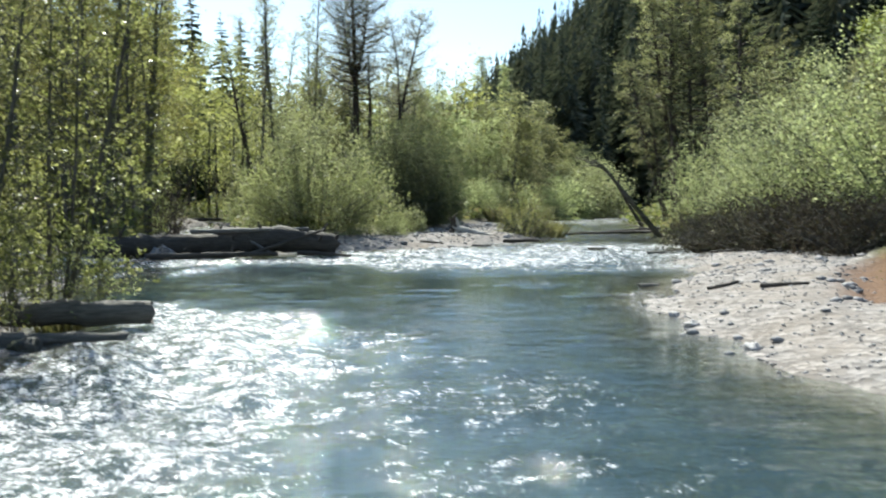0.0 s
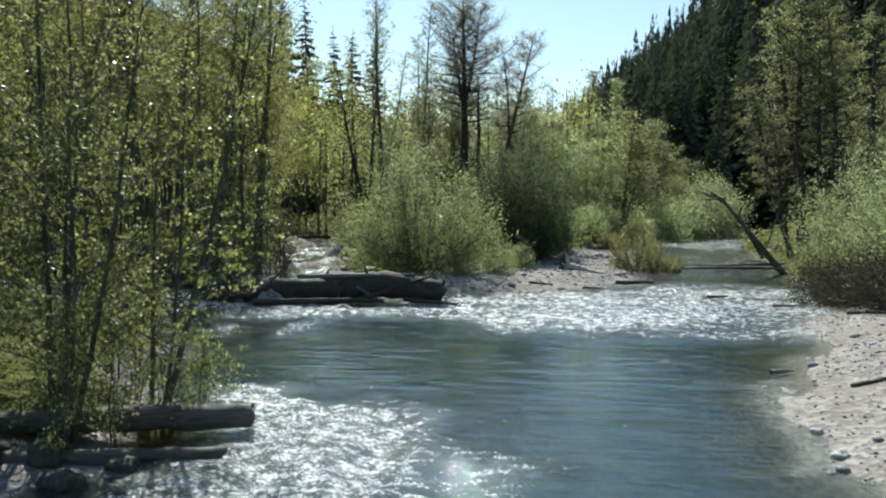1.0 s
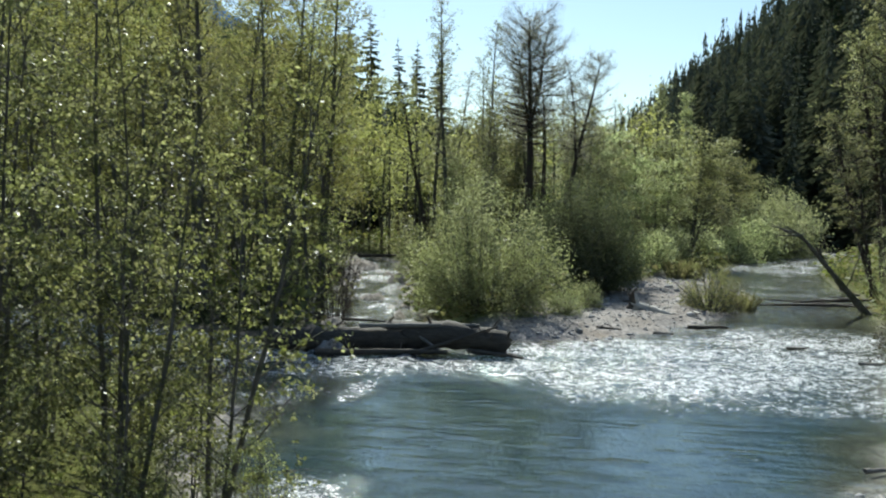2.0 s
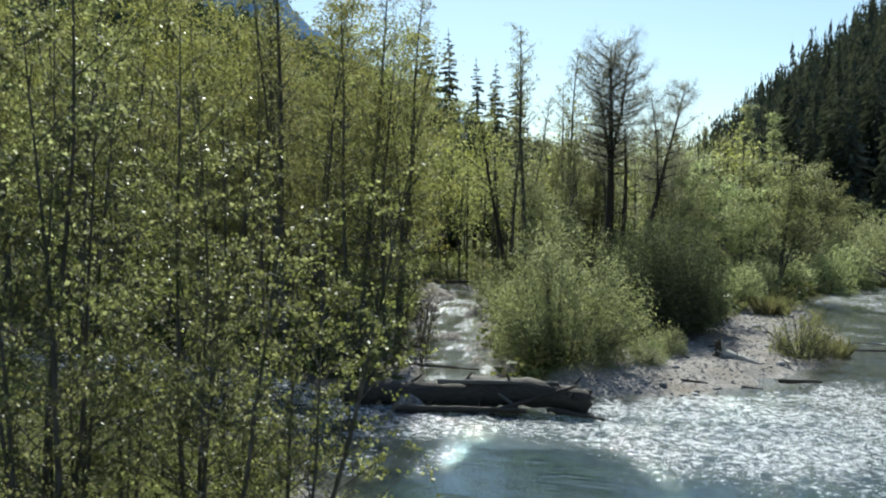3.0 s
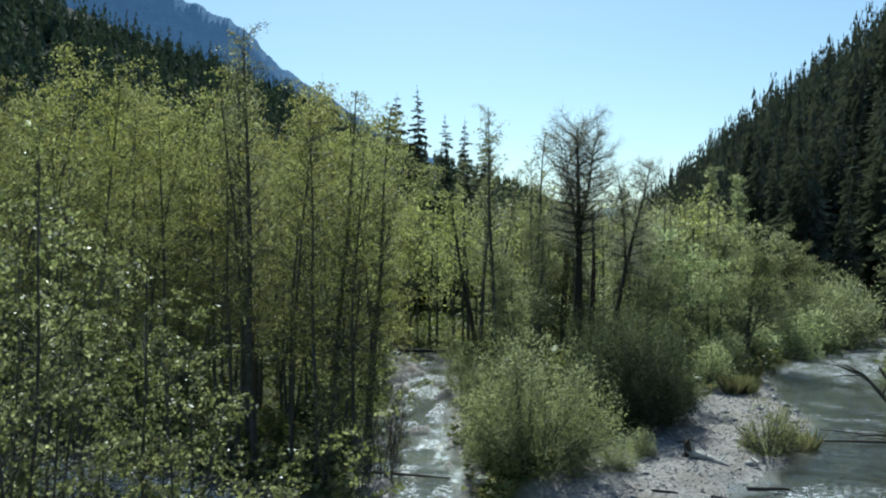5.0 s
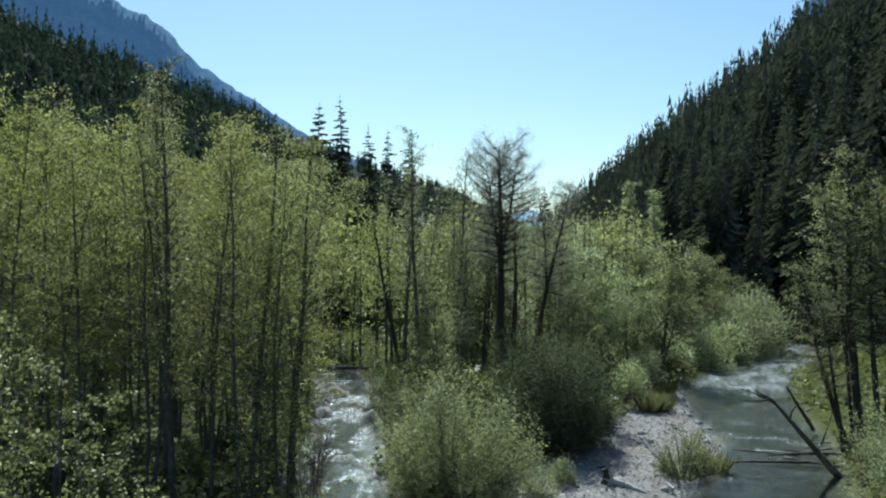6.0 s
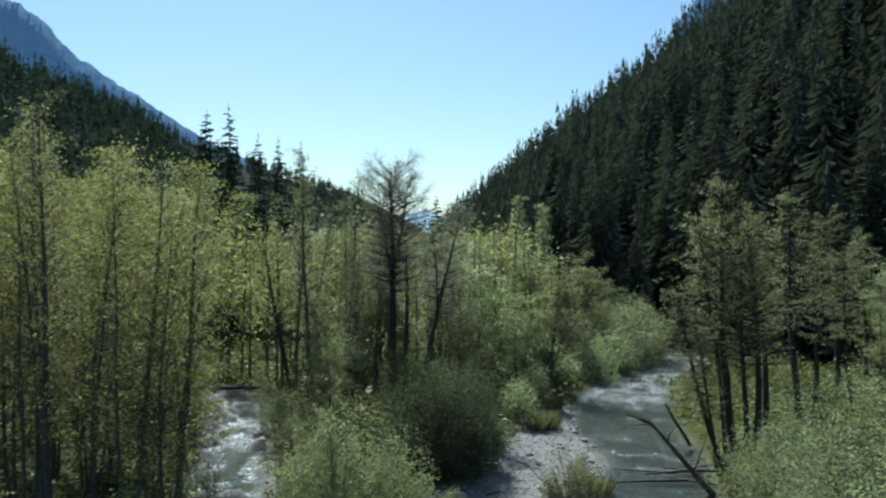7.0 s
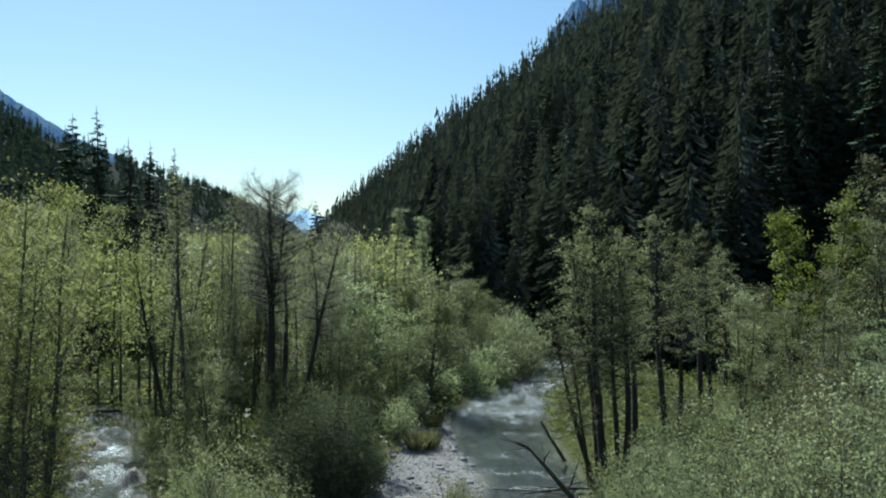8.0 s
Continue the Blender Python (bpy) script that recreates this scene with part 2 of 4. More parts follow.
class Builder:
    """Collects tubes, leaves and other pieces of one mesh."""

    def __init__(self):
        self.v, self.f, self.n = [], {}, 0

    def add(self, verts, faces):
        faces = np.asarray(faces, np.int32)
        self.v.append(np.asarray(verts, float))
        self.f.setdefault(faces.shape[1], []).append(faces + self.n)
        self.n += len(verts)

    def tube(self, pts, radii, sides=5):
        pts, radii = np.asarray(pts, float), np.asarray(radii, float)
        d = np.gradient(pts, axis=0)
        d /= np.linalg.norm(d, axis=1, keepdims=True) + 1e-9
        ref = np.where(np.abs(d[:, 2:3]) > 0.9, [[1.0, 0, 0]], [[0, 0, 1.0]])
        a = np.cross(d, ref)
        a /= np.linalg.norm(a, axis=1, keepdims=True) + 1e-9
        b = np.cross(d, a)
        ang = np.arange(sides) * 2 * math.pi / sides
        ring = np.cos(ang)[None, :, None] * a[:, None] + np.sin(ang)[None, :, None] * b[:, None]
        v = (pts[:, None] + ring * radii[:, None, None]).reshape(-1, 3)
        k, j = np.meshgrid(np.arange(len(pts) - 1), np.arange(sides), indexing="ij")
        j2 = (j + 1) % sides
        self.add(v, np.stack([k * sides + j, k * sides + j2, (k + 1) * sides + j2, (k + 1) * sides + j], -1).reshape(-1, 4))

    def leaves(self, at, size, rng, flat=0.0, aspect=0.6, corners=4):
        """A folded four-cornered leaf at each place."""
        n = len(at)
        d = rng.normal(size=(n, 3))
        d[:, 2] *= 1 - flat
        d /= np.linalg.norm(d, axis=1, keepdims=True) + 1e-9
        e = np.cross(d, rng.normal(size=(n, 3)))
        e /= np.linalg.norm(e, axis=1, keepdims=True) + 1e-9
        s = size * rng.uniform(0.6, 1.3, (n, 1))
        if corners == 3:
            v = np.stack([at - d * s * 0.5, at + d * s * 0.4 + e * s * 0.5 * aspect, at + d * s * 0.4 - e * s * 0.5 * aspect], 1).reshape(-1, 3)
            self.add(v, np.arange(3 * n).reshape(n, 3))
            return
        v = np.stack([at - d * s * 0.5, at + e * s * 0.5 * aspect, at + d * s * 0.5, at - e * s * 0.5 * aspect], 1).reshape(-1, 3)
        self.add(v, np.arange(4 * n).reshape(n, 4))

    def mesh(self, name, mat, smooth=False):
        return mesh_of(name, np.concatenate(self.v), [np.concatenate(f) for f in self.f.values()], mat, smooth)


def lattice(ix, iy, seed):
    h = (ix.astype(np.int64) * 374761393 + iy.astype(np.int64) * 668265263 + seed * 974634777) & 0x7FFFFFFF
    h = ((h ^ (h >> 13)) * 1274126177) & 0x7FFFFFFF
    return ((h ^ (h >> 16)) & 0xFFFF) / 65535.0


def vnoise(x, y, seed=0):
    x, y = np.asarray(x, float), np.asarray(y, float)
    ix, iy = np.floor(x), np.floor(y)
    fx, fy = x - ix, y - iy
    fx, fy = fx * fx * (3 - 2 * fx), fy * fy * (3 - 2 * fy)
    ix, iy = ix.astype(np.int64), iy.astype(np.int64)
    a, b = lattice(ix, iy, seed), lattice(ix + 1, iy, seed)
    c, d = lattice(ix, iy + 1, seed), lattice(ix + 1, iy + 1, seed)
    return (a * (1 - fx) + b * fx) * (1 - fy) + (c * (1 - fx) + d * fx) * fy


def fbm(x, y, seed=0, octaves=4):
    out, amp = 0.0, 0.5
    for k in range(octaves):
        out = out + amp * vnoise(np.asarray(x) * 2**k, np.asarray(y) * 2**k, seed + k)
        amp *= 0.5
    return out


def sstep(a, b, x):
    t = np.clip((x - a) / (b - a), 0, 1)
    return t * t * (3 - 2 * t)


def reach(x, y, line):
    """How far inside a channel (x, y, half-width rows) a place lies; outside: minus the distance."""
    best = np.full(np.shape(x), -1e9)
    for (x0, y0, r0), (x1, y1, r1) in zip(line[:-1], line[1:]):
        dx, dy = x1 - x0, y1 - y0
        t = np.clip(((x - x0) * dx + (y - y0) * dy) / (dx * dx + dy * dy), 0, 1)
        best = np.maximum(best, r0 + t * (r1 - r0) - np.hypot(x - x0 - t * dx, y - y0 - t * dy))
    return best


# ---- the lie of the land ----
RIVER = [(-2, -60, 11), (0, -20, 10), (-1, 4, 8.0), (-1.2, 15, 6.2), (-2.6, 24, 8.5), (-1.5, 32, 10.5), (4.5, 40, 7.0), (8.7, 49, 5.0), (11.4, 60, 3.7), (13.2, 68, 3.9), (13.0, 78, 4.9), (14.2, 92, 5.2), (20, 113, 4.8), (31, 136, 4.6), (37, 146, 3.0)]
RIGHT_ARM = [(4, 4, 6.0), (14, 6, 5.5), (30, 2, 6)]
SIDE = [(-10, 35, 3.2), (-12.0, 43, 2.2), (-13.6, 48, 3.2), (-15.4, 53, 2.5), (-17.2, 59, 3.1), (-18.3, 66, 2.5), (-20.4, 73, 3.3), (-22.8, 84, 2.7), (-27.6, 96, 2.7), (-31, 101, 2.3), (-40, 105, 2)]
LEFT_ARM = [(-11, 30, 3.0), (-12, 34, 4.2), (-16, 35.6, 4.4), (-23, 38.4, 4.2), (-33, 42, 3.4), (-60, 52, 3)]
POOL = [(9.6, 17.5, 1.3), (13.2, 24, 1.9), (16, 28, 1.2)]
FOOT = [(-200, 75), (40, 68), (80, 56), (105, 53), (140, 46), (165, 33), (220, 16), (600, -14), (1500, -77), (4000, -215)]


def wet(x, y):
    """Metres inside any water."""
    edge = (fbm(x * 0.4, y * 0.4, 5, 4) - 0.45) * 2.2
    w = np.maximum(reach(x, y, RIVER), reach(x, y, RIGHT_ARM))
    return np.maximum(np.maximum(w, reach(x, y, SIDE)), reach(x, y, LEFT_ARM)) + edge


def right_foot(y):
    ys, xs = zip(*FOOT)
    return np.interp(y, ys, xs)


def bare(x, y):
    """1 on gravel, 0 on overgrown banks."""
    bars = [[(5.5, 15, 3.2), (8, 22, 3.2), (11, 31, 4.2), (12, 37, 3)], [(-4, 43.5, 3.0), (0, 48, 5.5), (3.4, 60, 4.9), (5.6, 72, 4.0), (6.6, 82, 2.6), (7.6, 90, 1.6)], [(-9.2, 13, 1.2), (-8.6, 14, 1.0)]]
    b = np.max([reach(x, y, line) for line in bars], 0) + (fbm(x * 0.5, y * 0.5, 9, 3) - 0.45) * 2.0
    return np.maximum(sstep(-0.6, 0.6, b), sstep(-0.8, -0.2, wet(x, y)) * (1 - 0.75 * sstep(50, 56, y) * sstep(8, 11, x)))


def height(x, y):
    x, y = np.asarray(x, float), np.asarray(y, float)
    w = wet(x, y)
    g = bare(x, y)
    land = 0.08 + 0.9 * sstep(0.3, 4.5, -w) * (1 - 0.75 * g) + 0.25 * sstep(0, 2, -w) * g + 0.16 * (fbm(x * 0.8, y * 0.8, 3, 4) - 0.45)
    h = np.where(w > 0, -(0.75 - 0.25 * sstep(46, 58, y)) * sstep(0, 3.0, w) + 0.06 * (vnoise(x * 2.5, y * 2.5, 4) - 0.5), land * sstep(-0.05, 0.5, -w))
    h = h + 0.85 * sstep(-0.6, 0.8, reach(x, y, SIDE)) * sstep(0.55, 0.66, fbm(x * 0.5, y * 0.45, 48, 3))
    h = h - 0.30 * sstep(-0.2, 0.9, reach(x, y, POOL))
    u = x - right_foot(y)
    rise = 0.98 * np.clip(u, 0, None) + 14 * (fbm(x * 0.012, y * 0.012, 21, 3) - 0.45) * sstep(10, 60, u)
    h = h + 430 * (1 - np.exp(-rise / 430)) * sstep(0, 12, u)
    lu = -150 - x + 10 * (fbm(y * 0.006, x * 0.006, 31, 2) - 0.4)
    lrise = np.minimum(0.72 * np.clip(lu, 0, None), 130 + 48 * sstep(0.5, 0.74, -x / np.maximum(y, 1.0)) + 22 * (fbm(y * 0.01, x * 0.002, 33, 3) - 0.45) - 0.10 * np.clip(lu - 165, 0, None))
    h = h + lrise
    far = sstep(120, 900, y) * 16 + sstep(900, 3000, y) * 40
    return h + far


def axis_steps(fine0, fine1, step, far0, far1, grow=1.16):
    mid = np.arange(fine0, fine1 + 1e-6, step)
    out, s, p = [], step, fine1
    while p < far1:
        s *= grow
        p += s
        out.append(p)
    low, s, p = [], step, fine0
    while p > far0:
        s *= grow
        p -= s
        low.append(p)
    return np.r_[low[::-1], mid, out]


def sheet(xs, ys, z):
    xx, yy = np.meshgrid(xs, ys)
    zz = z(xx, yy)
    n = len(xs)
    k, j = np.meshgrid(np.arange(len(ys) - 1), np.arange(n - 1), indexing="ij")
    f = np.stack([k * n + j, k * n + j + 1, (k + 1) * n + j + 1, (k + 1) * n + j], -1).reshape(-1, 4)
    return np.stack([xx.ravel(), yy.ravel(), zz.ravel()], 1), f


def colour_layer(me, name, rgb):
    layer = me.color_attributes.new(name, "FLOAT_COLOR", "POINT")
    layer.data.foreach_set("color", np.c_[rgb, np.ones(len(rgb))].astype(np.float32).ravel())


def make_ground():
    v, f = sheet(axis_steps(-26, 24, 0.45, -1500, 1500), axis_steps(6, 95, 0.45, -300, 4200, 1.12), height)
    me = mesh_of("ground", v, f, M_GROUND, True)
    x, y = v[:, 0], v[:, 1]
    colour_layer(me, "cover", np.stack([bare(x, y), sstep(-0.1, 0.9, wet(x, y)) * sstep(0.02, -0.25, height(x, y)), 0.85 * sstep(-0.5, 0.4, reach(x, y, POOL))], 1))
    # Dark forest floor on the slopes; last term paints shade under the left wood.
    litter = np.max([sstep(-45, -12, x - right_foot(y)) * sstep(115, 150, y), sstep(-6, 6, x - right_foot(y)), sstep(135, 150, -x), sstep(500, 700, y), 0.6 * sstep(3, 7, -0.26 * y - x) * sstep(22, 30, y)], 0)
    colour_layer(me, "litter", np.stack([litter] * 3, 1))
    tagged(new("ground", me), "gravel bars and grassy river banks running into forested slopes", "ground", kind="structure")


RIFFLE = [(-32, 43, 2.0), (-23, 40.4, 2.4), (-17, 38.0, 1.9), (-13, 36.3, 1.6), (-8, 36.0, 1.8), (-3, 37.3, 4.0), (2, 37.6, 7.4), (6, 39, 8.6), (9.5, 46, 6)]
RAPID = [(-7.2, 20.3, 0.9), (-4.6, 18, 2.2), (-4.0, 14, 2.9), (-4.8, 9, 3.6), (-6, 2, 4.5)]


def rapidness(x, y):
    ragged = (fbm(x * 0.7, y * 0.7, 41, 3) - 0.45) * 2.5
    r = np.maximum(sstep(-2.2, 1.7, reach(x, y, RIFFLE) + ragged) * np.clip(0.45 + 1.15 * fbm(x * 0.32, y * 0.55, 40, 3), 0.3, 1.05), sstep(-1.0, 1.2, reach(x, y, RAPID) + ragged) * 0.95)
    r = np.maximum(r, sstep(-0.3, 1.2, reach(x, y, SIDE)) * np.clip(0.66 + 3.2 * (fbm(x * 1.0, y * 0.5, 43, 4) - 0.47), 0.12, 0.9))
    r = np.maximum(r, sstep(52, 60, y) * sstep(-1, 1, reach(x, y, RIVER)) * np.maximum(0.2 + 0.3 * fbm(x * 0.9, y * 0.5, 49, 3), np.maximum(sstep(84, 98, y), 0.85 * sstep(0.47, 0.58, fbm(x * 0.4, y * 0.9, 44, 3))) * (0.38 + fbm(x * 0.8, y * 0.5, 45, 3))))
    # White flecks scattered over the near pool stand in for sun sparkle.
    r = np.maximum(r, 0.62 * sstep(-1, 1.5, reach(x, y, [(-2, 17, 1.5), (-0.5, 11, 3.2), (0, 3, 4)]) + ragged) * sstep(0.3, 0.55, fbm(x * 0.9, y * 0.9, 46, 3)))
    r = np.maximum(r, sstep(-0.5, 1.0, reach(x, y, LEFT_ARM)) * np.clip(0.62 + 2.4 * (fbm(x * 0.8, y * 0.8, 42, 3) - 0.47), 0, 0.9))
    r = np.maximum(r, 0.22 * sstep(0.55, 0.62, fbm(x * 0.7, y * 2.6, 47, 3)))
    return np.clip(r, 0, 1)


def make_water():
    xs = axis_steps(-16, 16, 0.2, -46, 54, 1.05)
    ys = axis_steps(5, 56, 0.2, -55, 165, 1.03)

    def surface(x, y):
        r = rapidness(x, y)
        chop = fbm(x * 1.25, y * 1.5, 51, 4) - 0.45
        return 0.06 * (fbm(x * 0.5, y * 0.3, 50, 2) - 0.4) * 0.4 + r * 0.42 * chop

    v, f = sheet(xs, ys, surface)
    keep = (height(v[:, 0], v[:, 1]) < 0.14)[f].any(1)
    f = f[keep]
    used = np.unique(f)
    index = np.zeros(len(v), np.int64)
    index[used] = np.arange(len(used))
    v, f = v[used], index[f]
    me = mesh_of("river_water", v, f, M_WATER, True)
    r = rapidness(v[:, 0], v[:, 1])
    calm = sstep(17, 24, v[:, 1] - 0.25 * v[:, 0]) * sstep(37, 33, v[:, 1]) * (1 - np.clip(r * 1.4, 0, 1))
    deep = sstep(46, 40, v[:, 1]) * sstep(0.2, 3.0, wet(v[:, 0], v[:, 1]))
    colour_layer(me, "rapid", np.stack([r, calm, deep], 1))
    ob = tagged(new("river_water", me), "clear blue-green river water with white riffles", "river", kind="structure")
    ob.visible_shadow = False


make_ground()
make_water()


# ---- trees ----
def wander(rng, start, way, length, steps, bend, lift=0.0):
    p, d = np.array(start, float), np.array(way, float)
    d /= np.linalg.norm(d)
    out = [p.copy()]
    for _ in range(steps):
        d = d + rng.normal(size=3) * bend + (0, 0, lift)
        d /= np.linalg.norm(d)
        p = p + d * length / steps
        out.append(p.copy())
    return np.array(out)


def along(pts, t):
    q = np.clip(t, 0, 1) * (len(pts) - 1)
    k = np.minimum(q.astype(int), len(pts) - 2)
    return pts[k] + (pts[k + 1] - pts[k]) * (q - k)[:, None]


def sprays(spots, count, rng, scatter, leaf, each=9, squash=0.45, loose=1.35):
    """Places for leaves, gathered in small sprays round the given spots."""
    groups = max(1, count // each)
    heart = spots[rng.integers(0, len(spots), groups)] + rng.normal(size=(groups, 3)) * scatter * 0.6
    off = rng.normal(size=(groups, each, 3)) * (leaf * loose) * rng.uniform(0.5, 1.5, (groups, 1, 1)) * (1, 1, squash)
    return (heart[:, None] + off).reshape(-1, 3)


def broadleaf_meshes(seed, high, wide, trunk, stems=1, lean=(0, 0), start=0.3, limbs=26, twigs=5, leaves=4000, leaf=0.14, leaf_mat=None, bark=None, scatter=0.28, rise=0.55, top=0.25, twig_r=0.008, corners=4, dome=False, twig_len=(0.22, 0.45), each=9, loose=1.35):
    """Trunk with limbs and twigs, and a crown of leaves that follows them."""
    rng = np.random.default_rng(seed)
    wood, spots = Builder(), []
    for s in range(stems):
        a = rng.uniform(0, 6.28)
        off = 0 if stems == 1 else trunk * 2.2
        tall = high * (1 if s == 0 else rng.uniform(0.7, 0.95))
        way = (lean[0] + (0.10 * math.cos(a) if stems > 1 else 0), lean[1] + (0.10 * math.sin(a) if stems > 1 else 0), 1)
        stem = wander(rng, (off * math.cos(a), off * math.sin(a), -0.3), way, tall, 9, 0.035, 0.02)
        wood.tube(stem, trunk * (1 - s * 0.15) * np.linspace(1, 0.12, 10) ** 0.9, 7)
        for k in range(max(4, int(limbs / stems))):
            f = start + (0.98 - start) * (k + rng.uniform(0, 1)) / max(4, int(limbs / stems))
            base = along(stem, np.array([f]))[0]
            b = k * 2.4 + rng.uniform(-0.6, 0.6)
            g = (f - start) / (1 - start)
            shape = (1 - g) ** 0.7 * (1 - top) + top if g > 0.25 else 0.65 + 1.2 * g
            if dome:
                shape = 0.42 + 0.58 * math.sin(math.pi * min(1, 0.12 + 0.86 * g))
            length = wide * shape * rng.uniform(0.6, 1.15)
            limb = wander(rng, base, (math.cos(b), math.sin(b), rise + 0.7 * g), length, 4, 0.13, 0.06)
            wood.tube(limb, np.linspace(max(0.015, trunk * 0.30 * (1 - 0.7 * g)), twig_r, 5), 4)
            spots.append(along(limb, rng.uniform(0.25, 1, 6)))
            for _ in range(twigs):
                q = rng.uniform(0.25, 1.0)
                o = along(limb, np.array([q]))[0]
                d = rng.normal(size=3) * 0.8 + (math.cos(b), math.sin(b), 0.35)
                tw = wander(rng, o, d, length * rng.uniform(*twig_len), 2, 0.2, 0.05 if not dome else 0.35)
                wood.tube(tw, (twig_r, twig_r * 0.8, twig_r * 0.4), 3)
                spots.append(along(tw, rng.uniform(0.1, 1, 7)))
    spots = np.concatenate(spots)
    crown = Builder()
    crown.leaves(sprays(spots, leaves, rng, scatter, leaf, each, 0.45, loose), leaf, rng, aspect=0.7, corners=corners)
    return wood.mesh("trunk", bark or M_BARK, True), crown.mesh("crown", leaf_mat or M_ALDER)


def bare_tree_meshes(seed, high, wide, trunk, leaders=2, lean=0.0, twigs=13, buds=18000, count=40, start=0.5, round_top=1.0):
    """A tree out of leaf: a straight forking trunk, level limbs turned up at their ends, and a haze of fine twigs."""
    rng = np.random.default_rng(seed)
    wood, spots = Builder(), []
    main = wander(rng, (0, 0, -0.4), (lean, 0, 1), high * 0.95, 11, 0.018, 0.012)
    wood.tube(main, trunk * np.linspace(1, 0.1, 12) ** 0.85, 9)
    stems = [(main, start)]
    for k in range(1, leaders):
        a = k * 2.6 + 0.3
        s = wander(rng, along(main, np.array([start - 0.04 + 0.05 * k]))[0], (lean + 0.2 * math.cos(a), 0.2 * math.sin(a), 1), high * (0.46 - 0.04 * k), 7, 0.04, 0.10)
        wood.tube(s, np.linspace(trunk * 0.42, 0.03, 8), 6)
        stems.append((s, 0.1))
    for n, (s, low) in enumerate(stems):
        much = count if n == 0 else count // 2
        for k in range(much):
            f = low + (1 - low) * (k + rng.uniform(0, 1)) / much
            base = along(s, np.array([f]))[0]
            g = float(np.clip((base[2] / high - start) / (1 - start), 0, 1))
            a = k * 2.4 + n + rng.uniform(-0.5, 0.5)
            length = wide * (0.42 + 0.58 * math.sqrt(max(0.0, 1 - (g / 1.02) ** 2))) * rng.uniform(0.62, 1.08) * (1 if n == 0 else 0.8)
            limb = wander(rng, base, (math.cos(a), math.sin(a), 0.02 + 0.66 * g * round_top), length, 5, 0.10, 0.05)
            wood.tube(limb, np.linspace(max(0.03, trunk * 0.2 * (1 - 0.7 * g)), 0.012, 6), 4)
            for _ in range(twigs):
                o = along(limb, np.array([rng.uniform(0.15, 1.0)]))[0]
                d = rng.normal(size=3) * 0.75 + (math.cos(a) * 0.5, math.sin(a) * 0.5, 0.55)
                tw = wander(rng, o, d, rng.uniform(0.5, 1.4) * (0.6 + 0.08 * wide), 3, 0.16, 0.05)
                wood.tube(tw, (0.011, 0.009, 0.007, 0.005), 3)
                spots.append(along(tw, rng.uniform(0.15, 1, 10)))
    spots = np.concatenate(spots)
    crown = Builder()
    crown.leaves(spots[rng.integers(0, len(spots), buds)] + rng.normal(size=(buds, 3)) * 0.2, 0.085, rng, corners=3)
    return wood.mesh("trunk", M_FIRBARK, True), crown.mesh("crown", M_BUD)


def bush_meshes(seed, high, wide, stems=40, leaves=6000, leaf=0.10, leaf_mat=None, droop=-0.02, scatter=0.22, low=0.06, skirt=0.0):
    """Many stems from one foot, spreading to a ragged dome of leaves."""
    rng = np.random.default_rng(seed)
    wood, spots = Builder(), []
    for _ in range(stems):
        a, tilt = rng.uniform(0, 6.28), math.sqrt(rng.uniform(0, 1)) * 1.15
        foot = np.array((math.cos(a), math.sin(a), 0)) * wide * 0.22 * rng.uniform(0, 1) + (0, 0, -0.1)
        w = math.sin(tilt)
        reach_out = 1.0 / math.hypot(w / wide, math.cos(tilt) / high) * rng.uniform(0.72, 1.08)
        stem = wander(rng, foot, (math.cos(a) * w, math.sin(a) * w, math.cos(tilt)), reach_out, 5, 0.09, droop)
        wood.tube(stem, np.linspace(0.035, 0.006, 6), 4)
        spots.append(along(stem, rng.uniform(low, 1.0, 16) ** 0.75))
        for _ in range(5):
            o = along(stem, np.array([rng.uniform(0.3, 0.95)]))[0]
            tw = wander(rng, o, rng.normal(size=3) * 0.7 + (math.cos(a) * w, math.sin(a) * w, 0.9), reach_out * rng.uniform(0.12, 0.28), 2, 0.15)
            wood.tube(tw, (0.008, 0.006, 0.003), 3)
            spots.append(along(tw, rng.uniform(0.1, 1, 8)))
    d = rng.normal(size=(260, 3))
    d[:, 2] = np.abs(d[:, 2]) + skirt
    d /= np.linalg.norm(d, axis=1, keepdims=True)
    clump = d * rng.uniform(0.55, 0.98, (260, 1)) * (wide, wide, high)
    spots.append(np.repeat(clump, max(1, stems // 6), 0))
    spots = np.concatenate(spots)
    pick = sprays(spots, leaves, rng, scatter * (1 + 0.06 * high), leaf, 8, 1.7)
    pick[:, 2] = np.maximum(pick[:, 2], 0.05)
    crown = Builder()
    crown.leaves(pick, leaf, rng, aspect=0.6, corners=3)
    return wood.mesh("trunk", M_BARK, True), crown.mesh("crown", leaf_mat or M_WILLOW)


